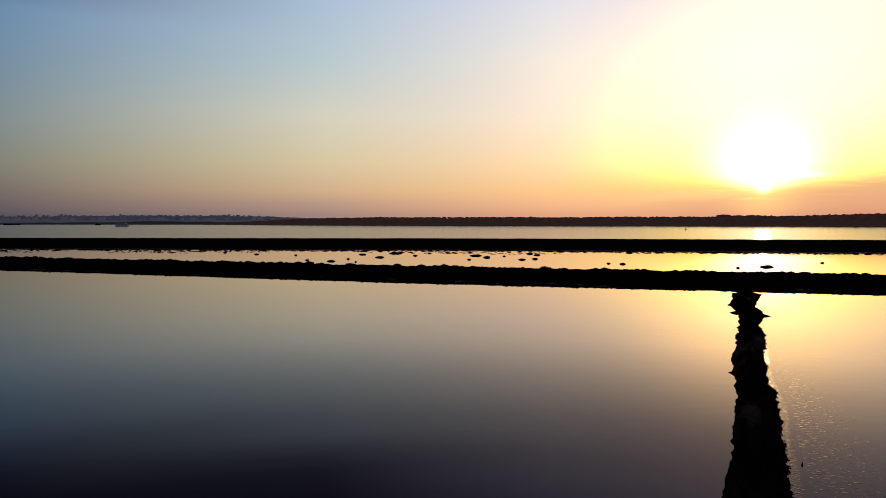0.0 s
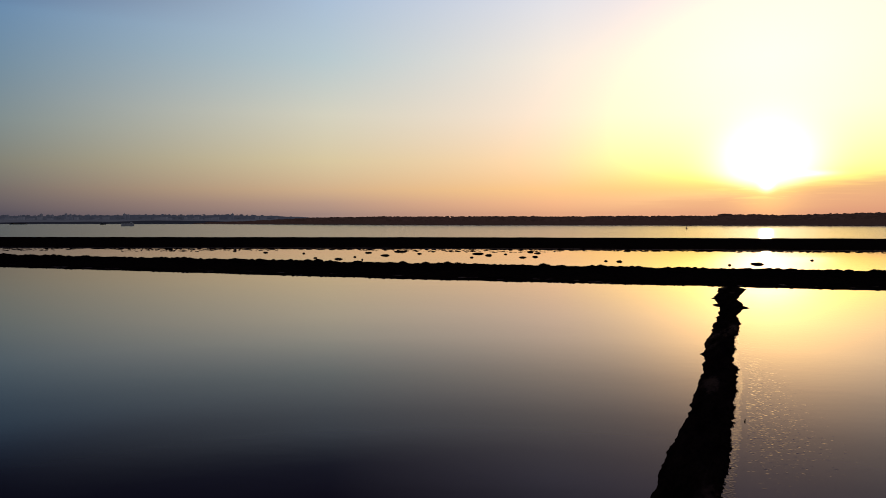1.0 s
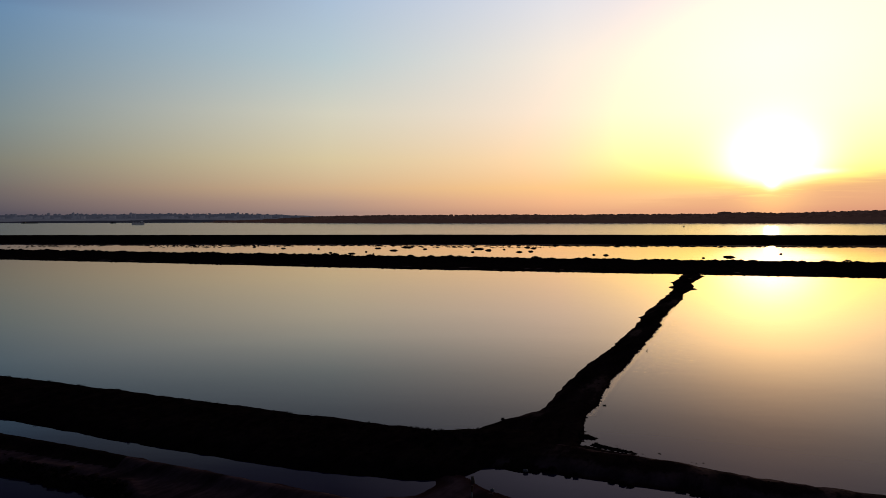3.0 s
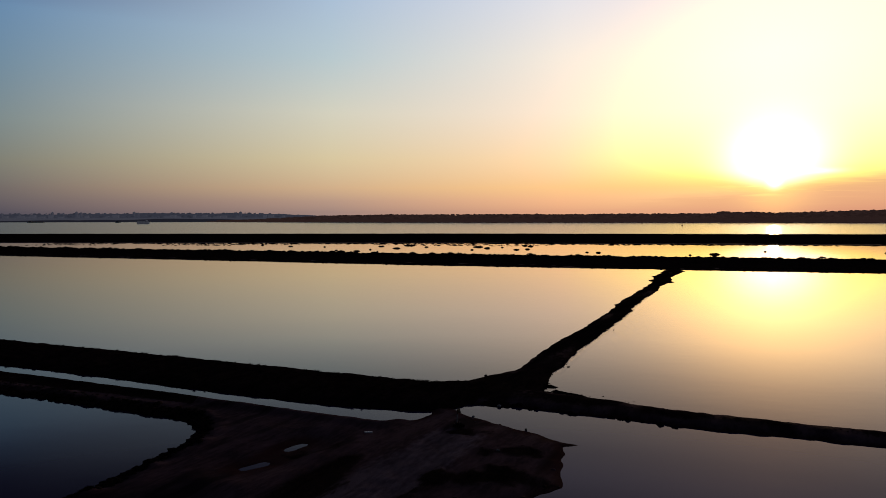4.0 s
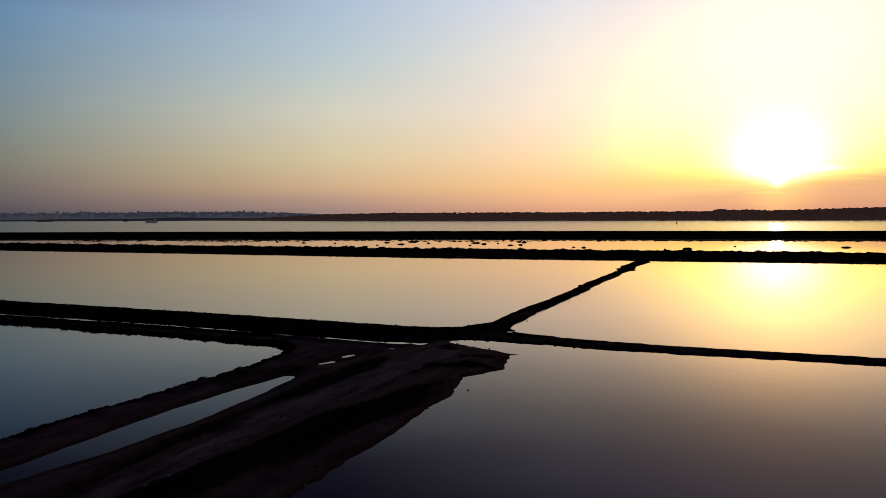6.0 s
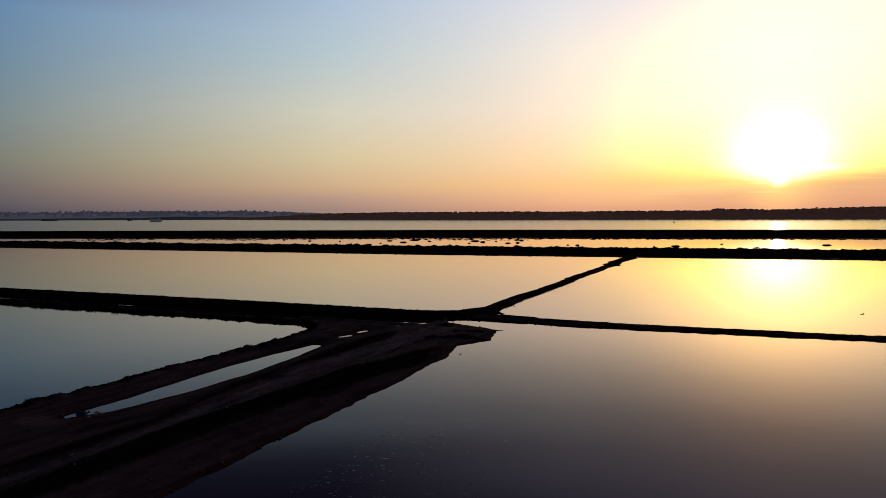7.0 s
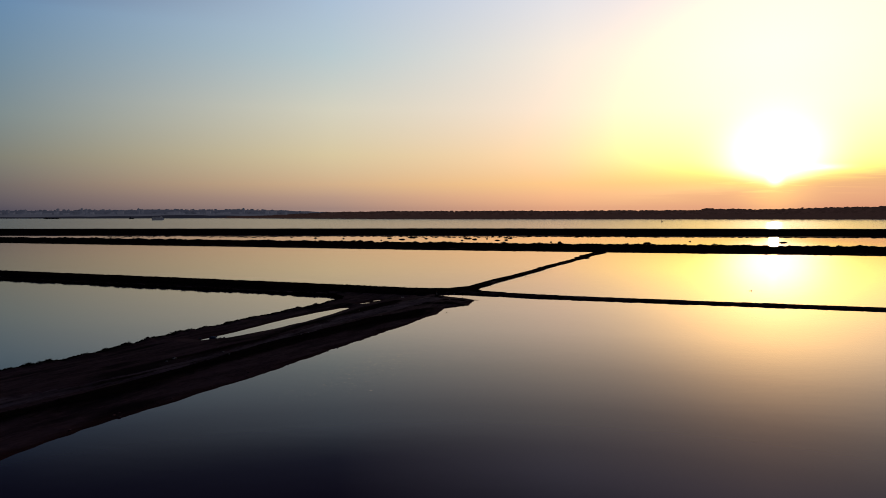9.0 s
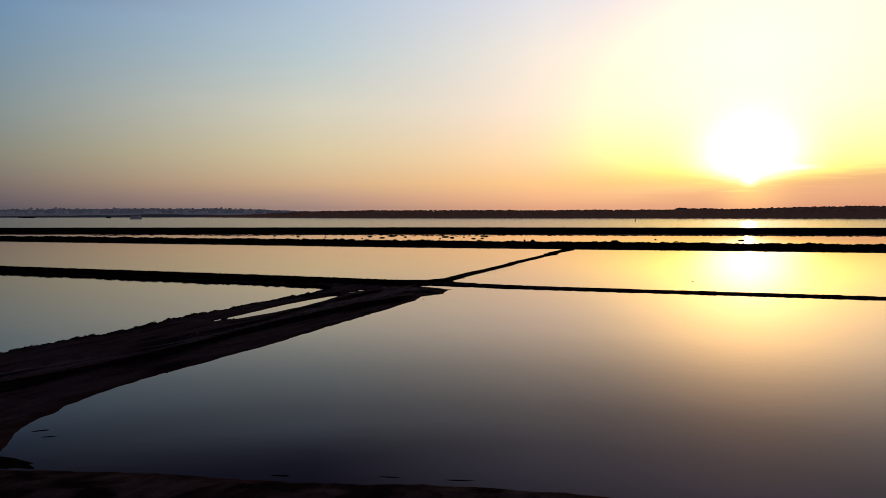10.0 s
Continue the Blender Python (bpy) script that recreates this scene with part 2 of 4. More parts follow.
def mirror(m, tint, rise):
    """Turns the surface into dark brine under a glossy film; rise: (Fresnel value, gloss) stops."""
    t = m.node_tree
    b = t.nodes["Principled BSDF"]
    b.inputs["Specular IOR Level"].default_value = 0.0
    normal = b.inputs["Normal"].links[0].from_socket
    gl = t.nodes.new("ShaderNodeBsdfGlossy")
    gl.inputs["Color"].default_value = (*tint, 1)
    t.links.new(b.inputs["Roughness"].links[0].from_socket, gl.inputs["Roughness"])
    fr = t.nodes.new("ShaderNodeFresnel")
    fr.inputs["IOR"].default_value = 1.33
    for n in (gl, fr):
        t.links.new(normal, n.inputs["Normal"])
    mix = t.nodes.new("ShaderNodeMixShader")
    t.links.new(ramp(t, fr.outputs[0], [(f, (g, g, g)) for f, g in rise]), mix.inputs[0])
    t.links.new(b.outputs[0], mix.inputs[1])
    t.links.new(gl.outputs[0], mix.inputs[2])
    t.links.new(mix.outputs[0], t.nodes["Material Output"].inputs[0])


def ruffle(m):
    """Small wind-ruffled patches beside two mud banks."""
    t = m.node_tree
    b = t.nodes["Principled BSDF"]
    pos = t.nodes.new("ShaderNodeTexCoord").outputs["Object"]
    sp = t.nodes.new("ShaderNodeSeparateXYZ")
    t.links.new(pos, sp.inputs[0])
    x, y = sp.outputs[0], sp.outputs[1]
    d = calc(t, "SUBTRACT", x, calc(t, "MULTIPLY_ADD", y, 0.42, 3.0))
    reach = span(t, y, 20.0, 50.0, 6.5, 1.5)
    east = calc(t, "MULTIPLY", span(t, d, -1.0, 0.2), span(t, calc(t, "DIVIDE", d, reach), 0.25, 1.0, 1.0, 0.0))
    east = calc(t, "MULTIPLY", east, calc(t, "MULTIPLY", span(t, y, 15.0, 24.0), span(t, y, 40.0, 52.0, 1.0, 0.0)))
    d2 = calc(t, "ADD", x, calc(t, "MULTIPLY_ADD", y, -0.40, -10.0))
    west = calc(t, "MULTIPLY", span(t, d2, -1.0, 0.5), span(t, d2, 2.0, 12.0, 1.0, 0.0))
    west = calc(t, "MULTIPLY", west, calc(t, "MULTIPLY", span(t, y, -48.0, -42.0), span(t, y, -34.0, -24.0, 1.0, 0.0)))
    west = calc(t, "MULTIPLY", west, 0.6)
    zone = calc(t, "MAXIMUM", east, west)
    mapping = t.nodes.new("ShaderNodeMapping")
    mapping.inputs["Scale"].default_value = (0.75, 0.9, 1)
    t.links.new(pos, mapping.inputs["Vector"])
    spots_ = t.nodes.new("ShaderNodeTexNoise")
    spots_.inputs["Scale"].default_value, spots_.inputs["Detail"].default_value = 4.4, 4
    t.links.new(mapping.outputs[0], spots_.inputs["Vector"])
    fleck = span(t, calc(t, "MULTIPLY_ADD", zone, 0.17, calc(t, "SUBTRACT", spots_.outputs[0], 0.68)), 0.0, 0.04)
    fleck = calc(t, "MULTIPLY", fleck, span(t, zone, 0.02, 0.3))
    wave = t.nodes.new("ShaderNodeTexNoise")
    wave.inputs["Scale"].default_value, wave.inputs["Detail"].default_value = 6.5, 1
    t.links.new(pos, wave.inputs["Vector"])
    stir = t.nodes.new("ShaderNodeTexNoise")
    stir.inputs["Scale"].default_value, stir.inputs["Detail"].default_value = 0.03, 2
    t.links.new(pos, stir.inputs["Vector"])
    lee = calc(t, "MULTIPLY_ADD", stir.outputs[0], 24.0, calc(t, "SUBTRACT", x, 12.0))
    t.links.new(span(t, lee, -45.0, 8.0, 0.07, 0.035, True), b.inputs["Roughness"])
    bp = t.nodes.new("ShaderNodeBump")
    bp.inputs["Distance"].default_value = 0.013
    t.links.new(fleck, bp.inputs["Strength"])
    t.links.new(wave.outputs[0], bp.inputs["Height"])
    old = b.inputs["Normal"].links[0].from_socket
    t.links.new(old, bp.inputs["Normal"])
    t.links.new(bp.outputs[0], b.inputs["Normal"])
    return m


BRINE = (1.0, 0.895, 0.82)
RISE = [(0.021, 0.007), (0.059, 0.015), (0.111, 0.048), (0.145, 0.066), (0.192, 0.120), (0.257, 0.236), (0.347, 0.44), (0.426, 0.55), (0.583, 0.725), (0.721, 0.845), (0.848, 0.937), (1.0, 1)]
POND = water_material("pond_water", [(1.2, 0.0015, 2.0), (0.12, 0.004, 1.5)], 0.035, (0.020, 0.014, 0.058))
ruffle(POND)
mirror(POND, BRINE, RISE)


def lapping_material():
    """The same brine lapping in small wavelets; the mesh's own lap value says how strongly."""
    m = water_material("lapping_water", [(1.2, 0.0015, 2.0)], 0.05, (0.020, 0.014, 0.058))
    t = m.node_tree
    b = t.nodes["Principled BSDF"]
    pos = t.nodes.new("ShaderNodeTexCoord").outputs["Object"]
    lap = t.nodes.new("ShaderNodeAttribute")
    lap.attribute_name = "lap"
    wave, gaps = t.nodes.new("ShaderNodeTexNoise"), t.nodes.new("ShaderNodeTexNoise")
    for n, sc, dt in ((wave, 9.0, 2), (gaps, 5.0, 3)):
        n.inputs["Scale"].default_value, n.inputs["Detail"].default_value = sc, dt
        t.links.new(pos, n.inputs["Vector"])
    bp = t.nodes.new("ShaderNodeBump")
    bp.inputs["Distance"].default_value = 0.012
    t.links.new(span(t, calc(t, "ADD", lap.outputs["Fac"], calc(t, "MULTIPLY_ADD", gaps.outputs[0], 1.2, -0.6)), 0.38, 0.55), bp.inputs["Strength"])
    t.links.new(wave.outputs[0], bp.inputs["Height"])
    t.links.new(b.inputs["Normal"].links[0].from_socket, bp.inputs["Normal"])
    t.links.new(bp.outputs[0], b.inputs["Normal"])
    still = t.nodes.new("ShaderNodeValue")
    still.outputs[0].default_value = 0.05
    t.links.new(still.outputs[0], b.inputs["Roughness"])
    return m


LAPPING = lapping_material()
mirror(LAPPING, BRINE, RISE)
BAY = water_material("bay_water", [(0.9, 0.03, 8.0), (0.12, 0.08, 6.0)], 0.17, (0.012, 0.014, 0.018), turn=2)
BAY.node_tree.nodes["Principled BSDF"].inputs["IOR"].default_value = 1.2
BAY.node_tree.nodes["Principled BSDF"].inputs["Specular Tint"].default_value = (1.0, 0.93, 0.80, 1)


def haze_glow_material(name, c1, c2, glow_c, strength):
    """Far land, paled by kilometres of evening air: haze put in as faint emission."""
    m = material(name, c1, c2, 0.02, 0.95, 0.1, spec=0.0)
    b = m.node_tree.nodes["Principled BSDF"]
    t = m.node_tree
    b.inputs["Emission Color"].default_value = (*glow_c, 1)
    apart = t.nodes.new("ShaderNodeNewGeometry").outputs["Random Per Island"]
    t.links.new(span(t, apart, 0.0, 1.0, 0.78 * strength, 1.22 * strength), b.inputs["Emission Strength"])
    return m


# the last colour of each is emission that imitates haze over far land
FAR_LAND = haze_glow_material("far_land_haze_glow", (0.08, 0.08, 0.09), (0.14, 0.13, 0.14), (0.0265, 0.0285, 0.041), 1.0)
FAR_WALL = haze_glow_material("far_wall_haze_glow", (0.1, 0.1, 0.11), (0.16, 0.16, 0.17), (0.0345, 0.0355, 0.048), 1.0)

# red-tinged emission imitates evening haze and sun glare over the dark wood
FAR_WOOD_GLOW = haze_glow_material("far_wood", (0.025, 0.021, 0.017), (0.05, 0.042, 0.032), (0.0205, 0.0113, 0.0108), 1.0)
FAR_FLAT = haze_glow_material("far_mudflat_haze_glow", (0.012, 0.013, 0.018), (0.02, 0.021, 0.027), (0.0105, 0.0108, 0.0165), 1.0)


# ---------- numeric helpers ----------
def hash2(i, j, seed):
    h = np.sin(i * 127.1 + j * 311.7 + seed * 74.7) * 43758.5453
    return h - np.floor(h)


def vnoise(x, y, seed=0):
    """Smooth value noise, 0..1, one lattice cell a unit."""
    i, j = np.floor(x), np.floor(y)
    u, v = x - i, y - j
    u, v = u * u * u * (u * (6 * u - 15) + 10), v * v * v * (v * (6 * v - 15) + 10)
    a, b = hash2(i, j, seed), hash2(i + 1, j, seed)
    c, d = hash2(i, j + 1, seed), hash2(i + 1, j + 1, seed)
    return (a * (1 - u) + b * u) * (1 - v) + (c * (1 - u) + d * u) * v


def fbm(x, y, size, octaves=3, seed=0):
    """Noise round 0, about -0.5..0.5, whose largest lumps are size metres across."""
    total, amp, norm = 0, 1.0, 0
    for k in range(octaves):
        total = total + amp * (vnoise(x / size * 2 ** k + 17 * k, y / size * 2 ** k - 9 * k, seed + k) - 0.5)
        norm += amp
        amp *= 0.5
    return total / norm * 1.4


def along(x, y, line):
    """Inside distance of a strip given as (x, y, half width): positive within; also the signed side offset."""
    best = np.full(np.shape(x), -1e9)
    lateral = np.zeros(np.shape(x))
    for (x0, y0, w0), (x1, y1, w1) in zip(line, line[1:]):
        dx, dy = x1 - x0, y1 - y0
        l2 = dx * dx + dy * dy
        s = np.clip(((x - x0) * dx + (y - y0) * dy) / l2, 0, 1)
        px_, py_ = x - x0 - s * dx, y - y0 - s * dy
        d = w0 + s * (w1 - w0) - np.hypot(px_, py_)
        lat = (px_ * dy - py_ * dx) / math.sqrt(l2)
        better = d > best
        lateral = np.where(better, lat, lateral)
        best = np.where(better, d, best)
    return best, lateral


def within(x, y, poly):
    """Inside distance of a closed outline: positive within."""
    d = np.full(np.shape(x), 1e9)
    inside = np.zeros(np.shape(x), bool)
    for (x0, y0), (x1, y1) in zip(poly, poly[1:] + poly[:1]):
        dx, dy = x1 - x0, y1 - y0
        s = np.clip(((x - x0) * dx + (y - y0) * dy) / (dx * dx + dy * dy), 0, 1)
        d = np.minimum(d, np.hypot(x - x0 - s * dx, y - y0 - s * dy))
        if dy:
            inside ^= ((y0 > y) != (y1 > y)) & (x < dx * (y - y0) / dy + x0)
    return np.where(inside, d, -d)


def smooth01(v, a, b):
    s = np.clip((v - a) / (b - a), 0, 1)
    return s * s * (3 - 2 * s)


def mesh_object(name, verts, faces, mats, index=None, smooth=True):
    """verts (n, 3), faces (m, 3 or 4) as arrays."""
    me = bpy.data.meshes.new(name)
    verts, faces = np.asarray(verts, np.float32), np.asarray(faces, np.int32)
    k = faces.shape[1]
    me.vertices.add(len(verts))
    me.vertices.foreach_set("co", verts.ravel())
    me.loops.add(faces.size)
    me.loops.foreach_set("vertex_index", faces.ravel())
    me.polygons.add(len(faces))
    me.polygons.foreach_set("loop_start", np.arange(0, faces.size, k, dtype=np.int32))
    for m in mats:
        me.materials.append(m)
    if index is not None:
        me.polygons.foreach_set("material_index", np.asarray(index, np.int32))
    if smooth:
        me.polygons.foreach_set("use_smooth", np.ones(len(faces), bool))
    me.update(calc_edges=True)
    me.validate()
    return new(name, me)


# ---------- water and bed ----------
def sheet(name, x0, x1, y0, y1, z, mat):
    return mesh_object(name, [(x0, y0, z), (x1, y0, z), (x1, y1, z), (x0, y1, z)], [(0, 1, 2, 3)], [mat], smooth=False)


tagged(sheet("ground", -4900, 4900, -2500, 4900, -0.9, MUD), "dark wet mud bed under the salt ponds", "ground", kind="structure")
tagged(sheet("water_pond", -900, 900, -900, 260, 0.0, POND), "still mirror-like brine in the salt ponds", "water", kind="structure")
BAY_Y = 260.0
ob = mesh_object("water_bay", [(-4900, BAY_Y, 0), (4900, BAY_Y, 0), (4900, 4900, 0), (-4900, 4900, 0)], [(0, 1, 2, 3)], [BAY], smooth=False)
tagged(ob, "calm bay water with low ripples", "water", kind="structure")

# ---------- dikes and the mud spit ----------
CROSS = [(40.0, 89.4, 1.5), (33.9, 77, 1.4), (32.2, 71, 1.3), (28.9, 64, 0.85), (26.15, 57.6, 1.1), (23, 51, 1.05), (19.5, 43, 1.0),
         (16.86, 36, 1.05), (14.48, 31, 1.05), (12.29, 26, 1.1), (9.8, 21, 1.2), (7.3, 15, 1.15), (5.6, 11, 1.2), (4.3, 7.5, 1.7), (3.2, 5, 1.6)]
FRONT_W = [(-120, 51, 3.3), (-70, 32, 3.3), (-40, 20.6, 3.3), (-30, 17, 3.1), (-20, 13, 3.1), (-12, 9.6, 3.2), (-5, 6.8, 3.1),
           (-1, 5.6, 2.95), (0.5, 6.2, 2.45), (2.5, 6.4, 2.2)]
FRONT_E = [(1.5, 6.0, 1.9), (4, 5.2, 1.75), (8, 3.35, 1.5), (12, 1.25, 1.28), (18, -1.05, 1.1), (25, -3.45, 1.0), (35, -6.7, 0.9),
           (50, -11.6, 0.88), (100, -28.5, 0.88)]
SPURS = [[(31.6, 71.0, 1.5), (32.7, 68.9, 0.6)], [(34.8, 78.8, 1.5), (33.1, 77.7, 0.6)], [(36.6, 82.5, 1.3), (39.6, 88.6, 1.9)],
         [(19.6, 43.6, 0.9), (18.7, 43.6, 0.25)], [(17.0, 36.4, 0.8), (18.0, 36.6, 0.3)],
         [(5.2, 10.6, 1.3), (1.2, 7.4, 1.05)], [(5.2, 6.1, 0.75), (8.2, 4.5, 0.45)], [(6.4, 6.6, 0.25), (7.9, 5.5, 0.08)], [(6.0, 7.8, 0.3), (6.5, 7.5, 0.1)]]
SPIT = [(-0.6, 3.6), (0.2, 3.5), (1.0, 2.5), (4.1, -0.6), (5.3, -1.9), (6.15, -2.45), (5.35, -2.7), (4.6, -7), (3, -8.4), (2, -9.1), (1.1, -13.4), (-1.2, -19), (-4.7, -27.5),
        (-6.9, -32.5), (-9, -37.8), (-11.7, -43.5), (-13.9, -48), (-15.8, -52), (-16.8, -56), (-16.9, -60), (-14.5, -67), (-48, -73),
        (-28.7, -41.6), (-24, -33.9), (-21.8, -26.5), (-19.0, -20.7), (-15.5, -13.3), (-12.6, -7.3), (-11.0, -2.4), (-11.2, -0.3),
        (-12.3, 1.2), (-18, 3.6), (-25.3, 6.4), (-36, 10.6), (-55, 18), (-120, 43), (-120, 45.5), (-60, 23.2), (-41, 16.1), (-28, 11.4),
        (-16.3, 6.5), (-10.5, 4), (-5.3, 1.8), (-2.8, 0.8), (-1.2, 1.3), (-0.5, 2.2)]
NEAR = [(-60, -74), (-46, -69), (-16, -65.4), (-11, -65.5), (-2.7, -66.7), (6, -67.7), (9.9, -68.5), (30, -72.5), (60, -79), (60, -87), (-60, -87)]
PUDDLE = [(-9.0, -9.1, 0.5), (-10.3, -12.2, 1.0), (-12.3, -17, 1.3), (-14.3, -21.7, 1.15), (-16.4, -25.6, 0.7), (-17.8, -27.3, 0.25)]
POOLS = [[(-7.6, -5.2, 0.2), (-7.05, -4.7, 0.15)], [(-6.35, -2.9, 0.17), (-5.95, -2.4, 0.13)]]
BAND = [(-22, -53, 1.2), (-18.9, -48.7, 1.2), (-16, -43.7, 1.1), (-14.4, -40.1, 1.1), (-12.5, -35.6, 1.2), (-10.7, -31, 1.3), (-7.9, -26, 1.5),
        (-5.6, -21.5, 1.6), (-3.9, -18.4, 1.6), (-2.2, -15.8, 1.4), (-0.7, -13.2, 1.1), (0.5, -11.3, 0.7), (1.4, -8.6, 0.2)]
TYRES = [(-26, -53, 1.0), (-20.7, -46, 1.0), (-17.3, -41, 0.9), (-13.2, -33.5, 0.9), (-10.7, -27.8, 1.0), (-8.8, -21.5, 1.1), (-6.4, -15.6, 1.1),
         (-4.5, -12.6, 1.2), (-3, -9.1, 1.3), (-0.9, -5.3, 1.4), (0.6, -1.9, 1.2)]
VERGE = [(-20.5, -43, 0.3), (-18.5, -38.7, 0.4), (-16.3, -35.4, 0.4), (-12.7, -28.9, 0.5), (-10.3, -20.5, 0.6), (-8, -14.9, 0.8),
         (-5.8, -10.2, 0.8), (-4.5, -7, 0.8), (-3.7, -4.9, 0.4)]
HEAD = [[(-1.6, -9.2, 0.5), (0.0, -6.4, 0.7), (2.4, -6.3, 0.7), (3.6, -6.8, 0.6)], [(0.4, -1.5, 0.5), (1.1, -1.4, 0.5)],
        [(-5.6, -4.2, 0.3), (-3.6, -2.8, 0.35)], [(2.0, -4.0, 0.3), (4.2, -3.6, 0.4)]]
LEFT_SHORE = [(-48, -73, 0), (-28.7, -41.6, 0), (-24, -33.9, 0), (-21.8, -26.5, 0), (-19.0, -20.7, 0), (-15.5, -13.3, 0), (-12.6, -7.3, 0),
              (-11.0, -2.4, 0), (-11.2, -0.3, 0), (-12.3, 1.2, 0), (-18, 3.6, 0), (-36, 10.6, 0), (-120, 43, 0)]


CHANNEL = [(-120, 45.5, 0), (-60, 23.2, 0), (-41, 16.1, 0), (-28, 11.4, 0), (-16.3, 6.5, 0), (-10.5, 4, 0), (-5.3, 1.8, 0), (-2.8, 0.8, 0)]


def shore(s, height, slope, foot=0.35):
    """Bank profile over the inside distance s."""
    up = height * (1 - np.exp(-np.maximum(s, 0) * slope / height))
    return np.where(s > 0, up, np.maximum(s * foot, -0.8))


def heights(x, y):
    """Height of each piece of land at x, y: cross, front_w, front_e, spit, near."""
    ragged = 0.55 * fbm(x, y, 2.6, 2, 3) + 0.30 * fbm(x, y, 0.7, 2, 5)
    lumps = 0.07 * fbm(x, y, 1.1, 3, 11) + 0.04 * fbm(x, y, 0.35, 2, 15)
    c = along(x, y, CROSS)[0]
    for spur in SPURS:
        c = np.maximum(c, along(x, y, spur)[0])
    c = shore(c + ragged * 0.5, 0.30, 0.45) + lumps * 0.25 * smooth01(c, 0, 0.5)
    w = along(x, y, FRONT_W)[0]
    w = shore(w + 0.35 * ragged, 0.36, 0.7) + lumps * 1.2 * smooth01(w, 0, 0.4)
    e = along(x, y, FRONT_E)[0]
    e = shore(e + 0.45 * ragged, 0.30, 0.6) + lumps * 0.8 * smooth01(e, 0, 0.3)
    s = within(x, y, SPIT)
    edge_d = -along(x, y, LEFT_SHORE)[0]
    h = shore(s + 0.6 * ragged, 0.30, 0.20)
    h = h + 0.22 * np.exp(-((edge_d - 0.7) / 0.5) ** 2) * (s > 0) * (0.7 + 1.2 * fbm(x, y, 0.9, 2, 31))
    bank_d = -along(x, y, CHANNEL)[0]
    h = h + (0.12 + 0.08 * smooth01(x, -34, -18)) * np.exp(-((bank_d - 0.7) / 0.6) ** 2) * (s > 0) * smooth01(s, 0, 0.5)
    b, _ = along(x, y, BAND)
    h = h + 0.16 * smooth01(b, -0.5, 0.8) * (s > 0)
    ty, lat = along(x, y, TYRES)
    rut = np.exp(-((np.abs(lat) - 0.75) / 0.22) ** 2) * smooth01(ty, -0.4, 0.3)
    h = h - 0.06 * rut * (s > 0.5)
    pd = along(x, y, PUDDLE)[0] + 0.3 * ragged
    h = np.where(s > 0.6, np.minimum(h, 0.03 - 0.10 * smooth01(pd, -0.12, 0.3) + 0.13 * np.maximum(-pd, 0)), h)
    for p in POOLS:
        d = along(x, y, p)[0] + 0.12 * ragged
        h = np.where(s > 0, h * (1 - 0.93 * smooth01(d, -2.2, -0.05)) - 0.10 * smooth01(d, -0.12, 0.1), h)
    h = h + lumps * 0.55 * smooth01(s, 0, 0.8) * (1 - 0.8 * smooth01(pd, -0.6, 0))
    n = within(x, y, NEAR)
    n = shore(n + 0.5 * ragged, 0.6, 0.22) + lumps * smooth01(n, 0, 0.8)
    return np.stack([c, w, e, s * 0 + h, n])


STEP = 0.15


def land_cells():
    """Grid cells of the near land, as integer corners, tile by tile."""
    keys = []
    tile = 64
    for ti in range(int(-120 / (STEP * tile)), int(105 / (STEP * tile))):
        for tj in range(int(-87 / (STEP * tile)) - 1, int(95 / (STEP * tile)) + 1):
            cx, cy = (ti + 0.5) * tile * STEP, (tj + 0.5) * tile * STEP
            X, Y = np.array([cx]), np.array([cy])
            near_ = max(along(X, Y, CROSS)[0][0], along(X, Y, FRONT_W)[0][0], along(X, Y, FRONT_E)[0][0],
                        within(X, Y, SPIT)[0], within(X, Y, NEAR)[0])
            if near_ > -9:
                keys.append((ti, tj))
    return keys, tile


def land_marks(x, y, z, own):
    """How much scrub and how much dry track each point bears, 0..1 with 0.5 at the border."""
    jit = fbm(x, y, 1.3, 3, 41)
    band = np.maximum(along(x, y, BAND)[0], along(x, y, VERGE)[0] - 0.1)
    co, si = math.cos(radians(SPIT_TURN)), math.sin(radians(SPIT_TURN))
    lay, over = (x * co + y * si) * 0.2, x * si - y * co
    streak = fbm(lay, over, 1.5, 3, 43)
    band = band - 0.1 + 1.3 * streak
    edge_d = -along(x, y, LEFT_SHORE)[0]
    north = np.where((x < -13) & (y > 3.0 - 0.37 * (x + 12)), 0.5 + 0.8 * jit, -9)
    ty, lat = along(x, y, TYRES)
    ridge = np.where(ty > -0.3, 0.10 - np.abs(lat - 0.1) + 1.1 * fbm(lay, over, 1.3, 3, 47), -9) - 2 * smooth01(y, -26, -17)
    head = np.maximum.reduce([along(x, y, line)[0] for line in HEAD]) - 0.1 + 1.7 * fbm(x, y, 1.2, 3, 49)
    spit_cover = np.maximum.reduce([band, head, 0.6 - edge_d, north, ridge])
    cover_ = np.select([own == 3, own == 1, own == 0, own == 2], [spit_cover, 2 + 0 * x, 0.55 + 1.5 * streak, (z - 0.25) * 6 + 0.8 * jit], 1.2 * jit - 0.1)
    track_ = np.where(own == 3, ty - 0.1 + 0.3 * jit + 0.9 * streak, -2)
    return np.clip(0.5 + cover_ / 1.7, 0, 1), np.clip(0.5 + track_ / 1.3, 0, 1)


